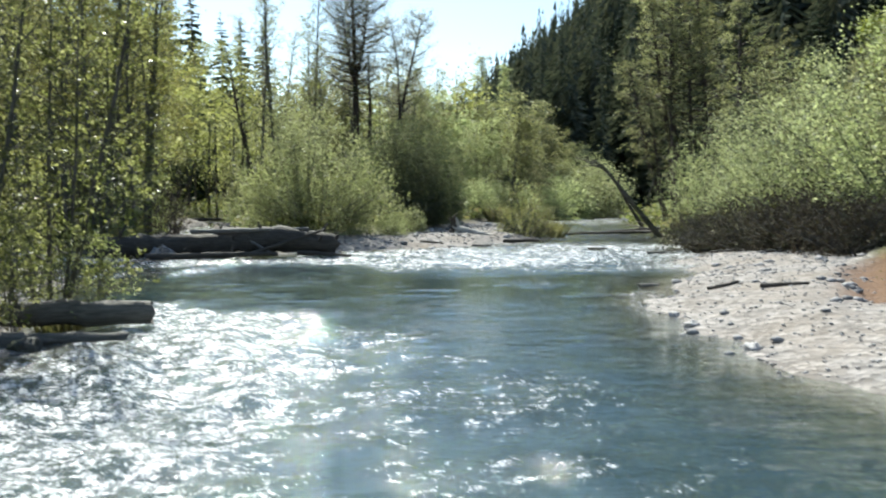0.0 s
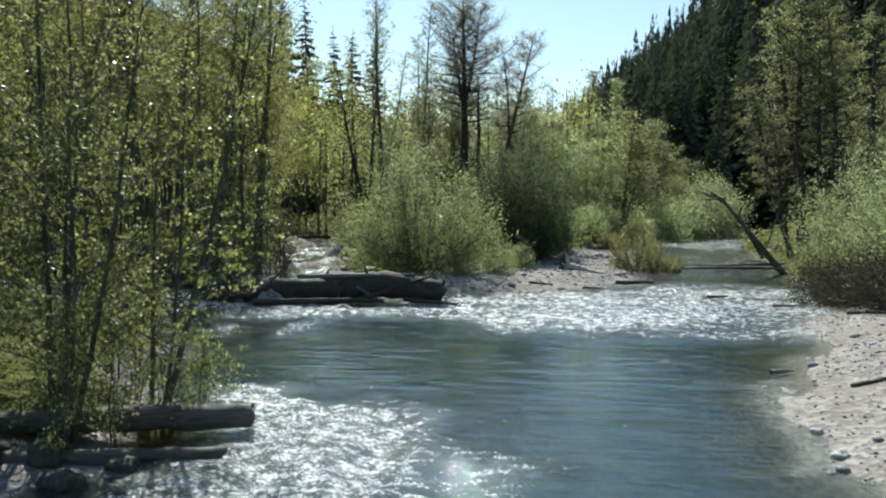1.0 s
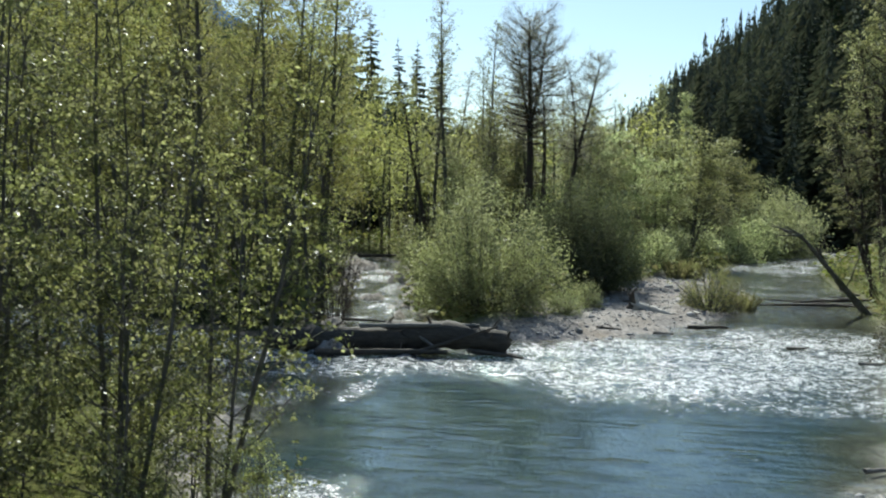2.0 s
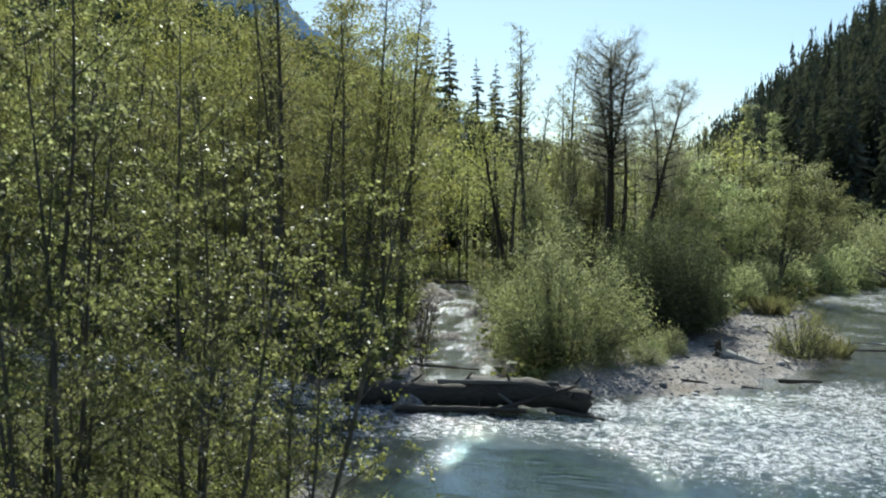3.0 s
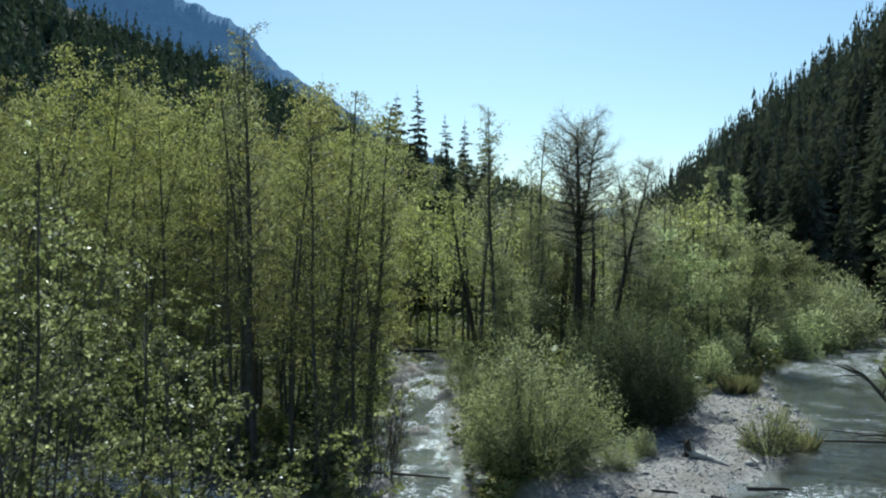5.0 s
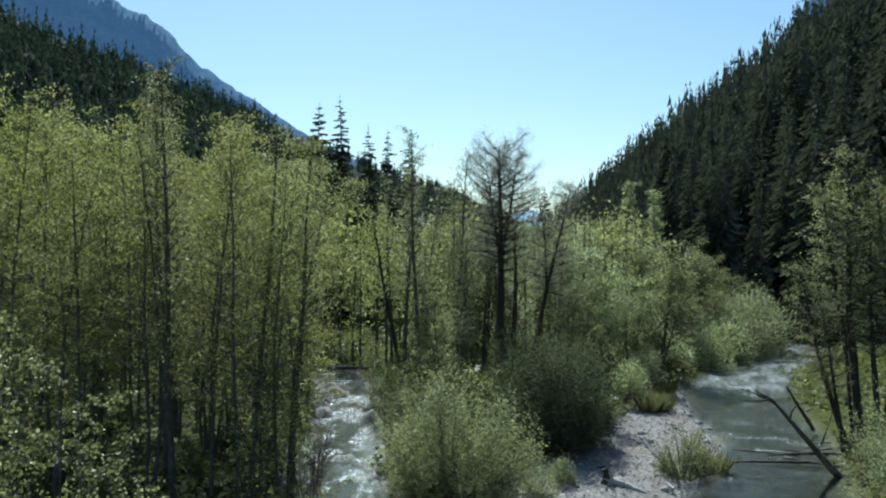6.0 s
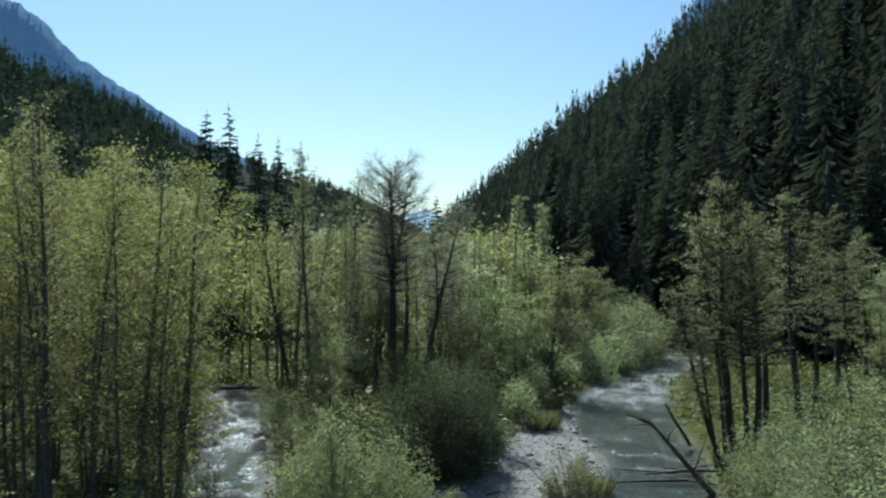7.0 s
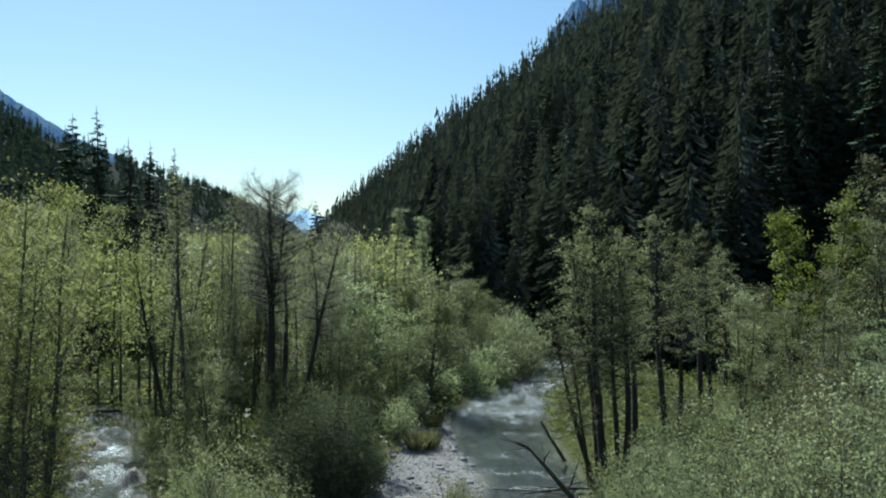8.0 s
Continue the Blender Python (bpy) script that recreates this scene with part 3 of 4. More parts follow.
def conifer_meshes(seed, high, wide, whorls=34, per=7, start=0.12, gappy=0.1, mat=None):
    """A straight trunk with drooping boughs, each a ragged spray of needles."""
    rng = np.random.default_rng(seed)
    wood, crown = Builder(), Builder()
    stem = wander(rng, (0, 0, -0.5), (0, 0, 1), high, 8, 0.01)
    wood.tube(stem, np.linspace(high * 0.013, 0.02, 9), 6)
    for k in range(whorls):
        f = start + (1 - start) * k / whorls
        base = along(stem, np.array([f]))[0]
        length = wide * (1 - f) ** 0.8 * (0.55 + 0.45 * min(1, (f - start) / 0.15 + 0.3)) + 0.15
        for j in range(per):
            if rng.random() < gappy:
                continue
            a = (j + rng.uniform(-0.4, 0.4)) * 6.283 / per + k * 0.9
            ln = length * rng.uniform(0.6, 1.2)
            out = np.array((math.cos(a), math.sin(a), 0))
            side = np.array((-math.sin(a), math.cos(a), 0))
            drop = rng.uniform(0.1, 0.45) * ln * (1 - 0.8 * f)
            b = base + (0, 0, rng.uniform(-0.3, 0.3) * high / whorls)
            for s0, s1, w in ((0.05, 0.55, 0.20), (0.35, 0.8, 0.24), (0.6, 1.05, 0.16)):
                p0 = b + out * ln * s0 - np.array((0, 0, drop * s0**2))
                p1 = b + out * ln * s1 - np.array((0, 0, drop * s1**2))
                spread = ln * w * rng.uniform(0.8, 1.3)
                hang = np.array((0, 0, -0.10 * ln * rng.uniform(0.4, 1.4)))
                m0 = (p0 + p1) / 2
                crown.add([p0, m0 + side * spread + hang, p1, m0 - side * spread + hang], [[0, 1, 2, 3]])
                deep = np.array((0, 0, -ln * rng.uniform(0.16, 0.34)))
                crown.add([p0, p1, m0 + deep + side * spread * rng.uniform(-0.6, 0.6)], [[0, 1, 2]])
                crown.add([m0 + side * spread, m0 - side * spread, m0 + deep * 1.2 + out * ln * 0.08], [[0, 1, 2]])
    return wood.mesh("trunk", M_FIRBARK, True), crown.mesh("crown", mat or M_NEEDLE)


def plant(name, meshes, label, category, group=""):
    root = new(name)
    root.empty_display_size = 0.3
    part_mesh(meshes[0].name, meshes[0], root)
    part_mesh(meshes[1].name, meshes[1], root)
    return tagged(root, label, category, group)


def stand(x, y, turn=0.0, size=1.0, tilt=0.0, sink=0.0):
    return pose(x, y, float(height(x, y)) - sink, tilt, 0, turn) @ Matrix.Diagonal((size, size, size, 1))


def place(ob, x, y, turn=0.0, size=1.0, tilt=0.0):
    ob.matrix_world = stand(x, y, turn, size, tilt)
    return ob


def again(ob, x, y, turn=0.0, size=1.0, tilt=0.0):
    c = copy_thing(ob, Matrix())
    c.matrix_world = stand(x, y, turn, size, tilt)
    return c


def scattered(kinds, spots, rng, spread=0.18):
    """Sets the kinds out at the spots in turn; the first of each kind is used, the rest are copies."""
    fresh = list(kinds)
    for x, y, s in spots:
        k = int(rng.integers(0, len(kinds)))
        args = (x, y, rng.uniform(0, 360), s * rng.uniform(1 - spread, 1 + spread), rng.uniform(-3, 3))
        if fresh:
            place(fresh.pop(), *args)
        else:
            again(kinds[k], *args)


def in_view(x, y, most):
    return np.abs(np.degrees(np.arctan2(x, y))) < most


def spaced(count, xs, ys, gap, fits, taken=()):
    """Up to count places that fit, no two nearer than the square root of gap."""
    x, y = RNG.uniform(*xs, 4000), RNG.uniform(*ys, 4000)
    good = fits(x, y)
    out, held = [], list(taken)
    for p in zip(x[good].tolist(), y[good].tolist()):
        if len(out) < count and all((p[0] - a) ** 2 + (p[1] - b) ** 2 > gap for a, b in held):
            out.append(p)
            held.append(p)
    return out


RNG = np.random.default_rng(11)

# alders of the near left bank: tall ones behind, a shorter one leaning out over the rapids
near = [plant("alder_tree", broadleaf_meshes(100 + k, (12.8, 11.8, 9.4)[k], (2.6, 2.5, 2.7)[k], 0.07, stems=(4, 3, 3)[k], lean=((0, 0), (0, 0), (0.09, -0.03))[k], start=0.1, limbs=(64, 58, 52)[k], twigs=7, leaves=(7600, 7000, 5600)[k], leaf=0.088, scatter=0.05, rise=0.45, twig_r=0.007, corners=4, top=0.34, each=6, loose=0.95), "young multi-stemmed alder with small fresh leaves beside the rapids", "tree", "alders beside the rapids") for k in range(3)]
for k, (x, y, s, turn) in enumerate([(-11.4, 15.2, 1.0, 0), (-10.0, 13.6, 0.92, 90), (-7.9, 17.3, 1.0, 0), (-9.8, 17.2, 0.98, 200), (-12.8, 17.6, 1.02, 140), (-8.6, 15.2, 0.86, -20), (-12.6, 13.2, 1.0, 260), (-10.8, 19.6, 0.9, 30), (-13.6, 20.5, 0.98, 310)]):
    kind = near[(0, 1, 2, 1, 0, 2, 1, 1, 0)[k]]
    if k < 3:
        place(kind, x, y, turn, s)
    else:
        again(kind, x, y, turn, s)

# alder stand beyond the left arm of the river
stand_trees = [plant("alder_tree", broadleaf_meshes(120 + k, 18.0, (3.8, 4.1, 3.5)[k], 0.115, stems=1 + (k == 1), start=0.28, limbs=44, twigs=4, leaves=4300, leaf=0.145, leaf_mat=M_CANOPY, scatter=0.26, rise=0.2, corners=3, top=0.38, twig_r=0.009, each=20, loose=2.0), "slender alder with a dark straight trunk and lime-green spring leaves", "tree", "alders of the river stand") for k in range(3)]
deep_trees = [plant("alder_tree", broadleaf_meshes(125 + k, 18.5 + k, 4.2, 0.16, stems=1, start=0.34, limbs=24, twigs=3, leaves=4200, leaf=0.21, leaf_mat=M_CANOPY, scatter=0.45, rise=0.3, corners=3, each=26, loose=2.3), "tall alder with lime-green spring leaves deep in the wood", "tree", "alders deep in the wood") for k in range(3)]


def rise_left(x, y):
    """The wood stands taller away from the river."""
    return float(np.interp(math.degrees(math.atan2(-x, y)), (14, 25, 40), (0.86, 0.98, 1.14)))


STAND = [(-15.9, 44.6), (-16.4, 46.6), (-17.6, 43.6), (-18.2, 48.6), (-19.8, 45.4)]
STAND += spaced(46, (-52, -15), (42, 66), 10.5, lambda x, y: (wet(x, y) < -0.7) & (x < -0.29 * y - 2.2) & in_view(x, y, 49), STAND)
DEEP = spaced(78, (-95, -18), (66, 135), 16, lambda x, y: (wet(x, y) < -1.3) & (x < -0.26 * y - 5 + 2 * np.sin(y)) & in_view(x, y, 48))
scattered(stand_trees, [(x, y, 1.08 * rise_left(x, y)) for x, y in STAND], RNG, 0.09)
scattered(deep_trees, [(x, y, 0.08 + 1.06 * max(1.0, rise_left(x, y))) for x, y in DEEP], RNG, 0.09)

# willow on the island point, and the trees behind it
willow = plant("willow_bush", bush_meshes(200, 7.3, 4.1, 110, 34000, 0.14), "rounded pale green willow bush behind the log", "bush")
place(willow, -7.3, 48.5)
# These bushes use the darkened leaves to stand in for shade.
shady = plant("shaded_bush", bush_meshes(201, 8.6, 3.0, 80, 20000, 0.18, M_SHADY), "bush beside the gravel bar, its shade put into dark leaves", "bush")
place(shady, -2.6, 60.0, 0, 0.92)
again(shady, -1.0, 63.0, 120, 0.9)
ivy = place(plant("shaded_bush", bush_meshes(202, 7.8, 3.4, 70, 16000, 0.18, M_SHADY), "bush under the bare trees, its shade put into dark leaves", "bush"), -4.2, 63.5)
big = plant("bare_tree", bare_tree_meshes(210, 24.0, 4.5, 0.5, 3, 0.0, 30, 50000, 56, 0.5), "large almost leafless tree with spreading branches", "tree")
place(big, -8.4, 83.5)
place(plant("bare_tree", bare_tree_meshes(215, 17, 2.6, 0.36, 1, -0.01, 8, 3000, 20, 0.35), "dark leafless trunk beside the large bare tree", "tree"), -7.2, 84.2)
lean_tree = plant("bare_tree", bare_tree_meshes(211, 20.5, 2.8, 0.30, 2, 0.20, 22, 22000, 34, 0.5), "leaning slender tree with few leaves", "tree")
place(lean_tree, -6.0, 82.0)
thin = [plant("bare_tree", broadleaf_meshes(212 + k, 24, 2.2, 0.22, 1, (-0.02, 0), 0.4, 34, 7, 3000, 0.13, M_OLIVE, None, 0.35, 0.5, 0.5, 0.012, corners=3), "tall thin nearly bare trunk", "tree", "bare trunks behind the channel") for k in range(2)]
place(thin[0], -14.8, 77)
place(thin[1], -12.4, 82, 60, 0.92)
for x, y, s, a in ((-17.6, 83, 0.95, 200), (-13.2, 88, 0.85, 100), (-20.5, 92, 0.9, 10), (-23, 47, 0.92, 40), (-21.6, 44.8, 0.95, 150), (-17.9, 45.6, 0.84, 250), (-16.6, 49.0, 0.84, 61), (-28, 58, 0.95, 310), (-29.0, 86, 0.95, 77), (-9.5, 95, 0.8, 12), (-19.0, 96, 0.85, 91), (-15.0, 101, 0.8, 140), (-22.0, 104, 0.85, 222), (-5.0, 99, 0.75, 305), (0.5, 104, 0.72, 18), (-11.0, 76, 0.6, 33), (-13.6, 80, 0.55, 140), (-3.5, 86, 0.6, 204)):
    again(thin[int(a) % 2], x, y, a, s, (int(x * 10) % 9) - 4)

# Two more dark masses of painted shade at the feet of trees.
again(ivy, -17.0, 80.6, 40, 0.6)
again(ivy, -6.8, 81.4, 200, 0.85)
place(plant("alder_tree", broadleaf_meshes(219, 17.5, 3.0, 0.27, 1, (-0.2, 0.05), 0.5, 30, 6, 2600, 0.17, M_CANOPY, M_FIRBARK, 0.3, 0.3, 0.4, 0.012, corners=3), "dark alder trunk leaning over the side channel", "tree"), -17.2, 82.4)
slim = [plant("bare_tree", broadleaf_meshes(216 + k, 13.5 + k, 2.6, 0.10, 2, (0.05 - 0.09 * k, 0.03), 0.3, 26, 6, 1500, 0.13, M_ALDER, None, 0.3, 0.35, 0.45, 0.008, corners=3), "slim half-bare tree with forked stems at the channel's edge", "tree", "slim trees of the channel") for k in range(2)]
scattered(slim, [(-19.0, 50.2, 0.95), (-20.6, 52.4, 0.8), (-22.6, 51.5, 1.05), (-21.0, 56.6, 0.9), (-24.5, 55.0, 1.0), (-23.5, 61.0, 0.95), (-25.5, 66.5, 1.1), (-12.8, 74.5, 0.9), (-10.2, 77.0, 1.0)], RNG, 0.1)

# lower bushes and trees of the island
mixed = [plant("willow_tree", broadleaf_meshes(230 + k, 11 + k, 3.6, 0.14, 3, (0, 0), 0.08, 44, 5, 8000, 0.2, (M_WILLOW, M_OLIVE, M_OLIVE)[k], None, 0.3, 0.6, 0.35, 0.01, corners=3, each=34, loose=2.2), "bushy willow with grey-green spring leaves", "tree", "trees of the island") for k in range(3)]
spots = [(-2.4, 78, 0.85), (0.4, 87, 0.85), (4, 94, 1.0), (7.5, 101, 1.1), (1, 98, 1.25), (-3, 93, 1.2), (6, 110, 1.2), (12, 118, 1.0), (-5, 104, 1.35), (2, 117, 1.35), (-12, 99, 1.3), (-16, 108, 1.4), (-2, 128, 1.45), (9, 128, 1.2), (16, 130, 1.1), (-10, 118, 1.4), (-20, 120, 1.45), (20, 140, 1.0), (-12, 72, 0.8), (-16, 92, 0.9)]
scattered(mixed, spots, RNG, 0.08)
low = [plant("willow_bush", bush_meshes(240 + k, 3.6, 2.3, 36, 4200, 0.17), "low pale green willow bush on the bar", "bush", "low willows") for k in range(2)]
scattered(low, [(-3.0, 49.6, 0.5), (-1.9, 52.6, 0.45), (14.2, 111, 1.6), (17.4, 118, 1.7), (20.5, 125, 2.2), (8.5, 107, 1.5), (24, 133, 2.4), (5.0, 88, 1.1), (3.0, 80, 1.0), (-10.2, 50.5, 0.7), (-11.0, 57.0, 0.7), (-11.8, 61.5, 0.7), (-14.6, 69, 0.75), (-17.6, 78, 0.9)], RNG, 0.08)

sapling = plant("willow_sapling", bush_meshes(248, 3.2, 1.4, 40, 2400, 0.10, M_GRASS, scatter=0.12), "wispy tawny-green willow sapling on the gravel bar", "bush", "willow saplings")
place(sapling, 5.3, 56.8, 0, 1.3)
for x, y, s, a in ((6.4, 58.4, 1.0, 80), (6.4, 60.8, 0.8, 150), (4.4, 57.6, 0.55, 220), (6.1, 78.0, 0.55, 300)):
    again(sapling, x, y, a, s)

# two pale cottonwoods that stand above the island
poplar = plant("cottonwood_tree", broadleaf_meshes(236, 24, 3.3, 0.26, 1, (0, 0), 0.25, 44, 5, 5200, 0.2, M_WILLOW, None, 0.3, 0.7, 0.2, 0.014, corners=3), "tall narrow cottonwood with sparse pale leaves", "tree", "cottonwoods of the island")
place(poplar, 4.8, 133.8)
again(poplar, 9.9, 133.0, 120, 0.95)

# leafless shrubs in the shallows
twiggy = plant("bare_shrub", broadleaf_meshes(237, 4.6, 1.5, 0.05, 4, (0.06, 0), 0.15, 26, 6, 90, 0.12, M_OLIVE, M_FIRBARK, 0.2, 0.5, 0.4, 0.012, corners=3), "dark leafless shrub standing in the shallows", "bush", "leafless shrubs of the channel")
place(twiggy, -14.6, 45.8)
for x, y, s, a in ((-15.2, 48.6, 0.85, 80), (-14.3, 43.6, 0.75, 190), (-16.0, 51.4, 0.9, 300), (-17.4, 56.5, 0.8, 40)):
    again(twiggy, x, y, a, s)

# half-bare shrubs along the side channel
reedy = [plant("alder_shrub", broadleaf_meshes(245 + k, 6.5, 1.8, 0.05, 4, (0.05, 0), 0.15, 28, 5, 1300, 0.15, M_ALDER, None, 0.3, 0.5, 0.4, 0.008, corners=3), "slender half-bare shrub leaning over the side channel", "bush", "shrubs of the side channel") for k in range(2)]
scattered(reedy, [(-15.6, 45.6, 0.9), (-18.3, 49.5, 0.8), (-20.0, 54, 0.9), (-20.6, 58.5, 0.9), (-24.0, 66, 1.1), (-11.0, 55.5, 0.7), (-14.6, 72, 0.8), (-26.4, 74, 1.1), (-12.4, 64, 0.7), (-13.4, 58.6, 0.75), (-16.6, 71.5, 0.8), (-18.6, 52.4, 0.7), (-19.8, 80, 0.9), (-22.8, 70.5, 0.9), (-30, 88, 1.2), (-16.8, 42.8, 0.9), (-9.0, 18.9, 0.5), (-10.4, 20.6, 0.55), (-11.2, 23.4, 0.5), (-8.9, 15.8, 0.42), (-10.0, 14.6, 0.5), (-7.2, 16.4, 0.36), (-7.6, 15.2, 0.4), (-8.0, 14.2, 0.38), (-7.0, 17.6, 0.4), (-9.2, 16.6, 0.45)], RNG, 0.1)

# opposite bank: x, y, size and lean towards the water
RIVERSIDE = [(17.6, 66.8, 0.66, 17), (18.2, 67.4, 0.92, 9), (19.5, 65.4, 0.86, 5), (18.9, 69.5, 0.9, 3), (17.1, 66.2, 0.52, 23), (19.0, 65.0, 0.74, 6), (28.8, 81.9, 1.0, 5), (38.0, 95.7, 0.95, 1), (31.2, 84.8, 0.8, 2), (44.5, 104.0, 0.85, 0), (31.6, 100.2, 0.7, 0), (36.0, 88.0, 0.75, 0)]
bank_willow = [plant("willow_bush", bush_meshes(250 + k, 9.5, 5.2, 80, 21000, 0.13, (M_WILLOW, M_OLIVE)[k], low=0.3, skirt=0.14), ("large lime-green willow spreading over the gravel bank", "large dull olive-green willow on the bank")[k], "bush", "large bank willows") for k in range(2)]
place(bank_willow[0], 18.5, 45, 20, 1.0)
place(bank_willow[1], 22, 57, 130, 0.95)
for k, x, y, s, turn in ((0, 17, 51.5, 0.78, 200), (0, 21.2, 37.6, 1.3, 75), (1, 24, 43, 1.15, 10), (1, 26, 50, 1.15, 300), (1, 31, 45, 1.3, 250), (0, 20.5, 131.5, 1.15, 33), (0, 16.2, 124, 0.75, 160), (0, 24.5, 139, 1.0, 280)):
    again(bank_willow[k], x, y, turn, s)
# Brambles added to fill the dark band of shade below the willow.
brambles = plant("bramble_bush", bush_meshes(255, 1.8, 2.0, 60, 3600, 0.10, M_TWIG, scatter=0.12), "dark brown tangled twigs standing in for shade under the overhanging willow", "bush", "brambles of the bank")
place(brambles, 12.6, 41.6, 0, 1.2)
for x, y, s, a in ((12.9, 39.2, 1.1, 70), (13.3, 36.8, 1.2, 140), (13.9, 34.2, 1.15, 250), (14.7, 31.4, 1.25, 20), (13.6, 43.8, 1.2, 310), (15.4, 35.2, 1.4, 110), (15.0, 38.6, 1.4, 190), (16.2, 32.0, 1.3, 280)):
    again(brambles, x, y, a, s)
right = [plant("alder_tree", broadleaf_meshes(260 + k, 15 + k, 3.4, 0.15, 2, (0, 0), 0.15, 28, 4, 6400, 0.165, M_WILLOW if k == 1 else M_OLIVE, None, 0.4, 0.25, 0.35, 0.009, corners=3, each=18, loose=1.9), "alder with sparse pale leaves below the fir slope", "tree", "alders below the fir slope") for k in range(3)]
SLOPE_FOOT = spaced(40, (23, 75), (48, 130), 18, lambda x, y: (wet(x, y) < -3) & (x < right_foot(y) + 12) & ((x < 0.19 * y) | (x > 0.43 * y)))
scattered(right, [(x, y, 0.86) for x, y in SLOPE_FOOT], RNG, 0.14)
for x, y, s, a in ((56, 93, 1.42, 40), (60.5, 97, 1.5, 160), (53.5, 86, 1.2, 280), (62, 90, 1.4, 90)):
    again(right[2], x, y, a, s)
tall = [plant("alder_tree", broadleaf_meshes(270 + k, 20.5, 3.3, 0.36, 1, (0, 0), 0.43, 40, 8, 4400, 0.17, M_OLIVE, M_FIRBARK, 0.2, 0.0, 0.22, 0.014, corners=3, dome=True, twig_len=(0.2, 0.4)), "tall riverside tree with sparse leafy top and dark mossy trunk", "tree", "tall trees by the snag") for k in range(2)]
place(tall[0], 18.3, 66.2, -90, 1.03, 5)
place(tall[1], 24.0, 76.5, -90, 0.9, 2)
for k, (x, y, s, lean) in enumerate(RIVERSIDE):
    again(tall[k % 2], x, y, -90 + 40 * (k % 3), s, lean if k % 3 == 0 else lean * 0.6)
place(plant("maple_tree", broadleaf_meshes(280, 17, 3.4, 0.24, 2, (0, 0), 0.25, 44, 6, 9000, 0.22, M_MAPLE, None, 0.4, 0.6, 0.35, 0.012), "bright yellow-green maple at the foot of the slope", "tree"), 48.0, 91.0, 0, 1.36)

# conifers
firs = [plant("fir_tree", conifer_meshes(300 + k, 30 + 3 * k, (6.4, 5.0, 5.4)[k], 32, 7, (0.04, 0.1, 0.3)[k], (0.05, 0.12, 0.3)[k]), "tall dark green fir with drooping boughs", "tree", "firs") for k in range(3)]
for (x, y, tall), k in zip([(-52.2, 164, 42.5), (-46.8, 166, 44.0), (-42.2, 167, 38.5), (-37.8, 165, 37.5), (-34.6, 166, 36.8), (-54.8, 171, 35), (-50.0, 173, 34), (-60, 178, 38), (-12.0, 262, 32)], (0, 1, 2, 1, 2, 0, 1, 2, 0)):
    again(firs[k], x, y, x * 31, tall / (30 + 3 * k))
spots = []
while len(spots) < 58:
    y = RNG.uniform(70, 240)
    x = right_foot(y) + RNG.uniform(-2, 45)
    if all((x - a) ** 2 + (y - b) ** 2 > 22 for a, b, _ in spots) and math.degrees(math.atan2(x, y)) < 44:
        spots.append((x, y, RNG.uniform(0.75, 1.1)))
scattered(firs, spots, RNG, 0.03)


def strew(out, shapes, x, y, z, size, rng):
    """Many copies of a few shapes, turned and scaled, in one mesh. size: rows of width and height."""
    pick = rng.integers(0, len(shapes), len(x))
    for k, (v, faces) in enumerate(shapes):
        q = np.flatnonzero(pick == k)
        if not len(q):
            continue
        a = rng.uniform(0, 6.283, len(q))
        c, s = np.cos(a)[:, None], np.sin(a)[:, None]
        w = np.stack([(v[:, 0] * c - v[:, 1] * s) * size[q, :1] + x[q, None], (v[:, 0] * s + v[:, 1] * c) * size[q, :1] + y[q, None], v[:, 2] * size[q, 1:] + z[q, None]], -1)
        for f in faces:
            out.add(w.reshape(-1, 3), (f[None] + (np.arange(len(q)) * len(v))[:, None, None]).reshape(-1, f.shape[1]))


def fir_shape(seed, n, size):
    """A fir one metre high and one across, of n drooping sprays of needles round a core."""
    rng = np.random.default_rng(seed)
    f = 0.06 + 0.93 * (1 - np.sqrt(rng.uniform(0, 1, n)))
    f[:4] = (0.9, 0.94, 0.97, 0.99)
    a = rng.uniform(0, 6.283, n)
    lump = 0.8 + 0.25 * np.sin(f * 23 + 2 * np.sin(a + seed)) + rng.uniform(-0.35, 0.3, n)
    rad = 0.46 * (1 - f) ** 0.75 * lump + 0.012
    inner, s = rad * 0.25, size * (0.45 + 0.8 * (1 - f)) * rng.uniform(0.6, 1.4, n)
    side = np.stack([-np.sin(a), np.cos(a), 0 * a], 1) * (s * 0.55)[:, None]
    root = np.stack([inner * np.cos(a), inner * np.sin(a), f + s * 0.55], 1)
    tip = np.stack([rad * np.cos(a), rad * np.sin(a), f - s * rng.uniform(0.0, 0.7, n)], 1)
    low = tip * (0.9, 0.9, 1) - np.stack([0 * a, 0 * a, s * 0.3], 1)
    v = np.stack([root, tip + side, low - side], 1).reshape(-1, 3)
    v = np.concatenate([v, [(-0.012, 0, -0.02), (0.012, 0, -0.02), (0, 0, 1.0)]])
    return v, [np.arange(3 * n + 3).reshape(-1, 3)]


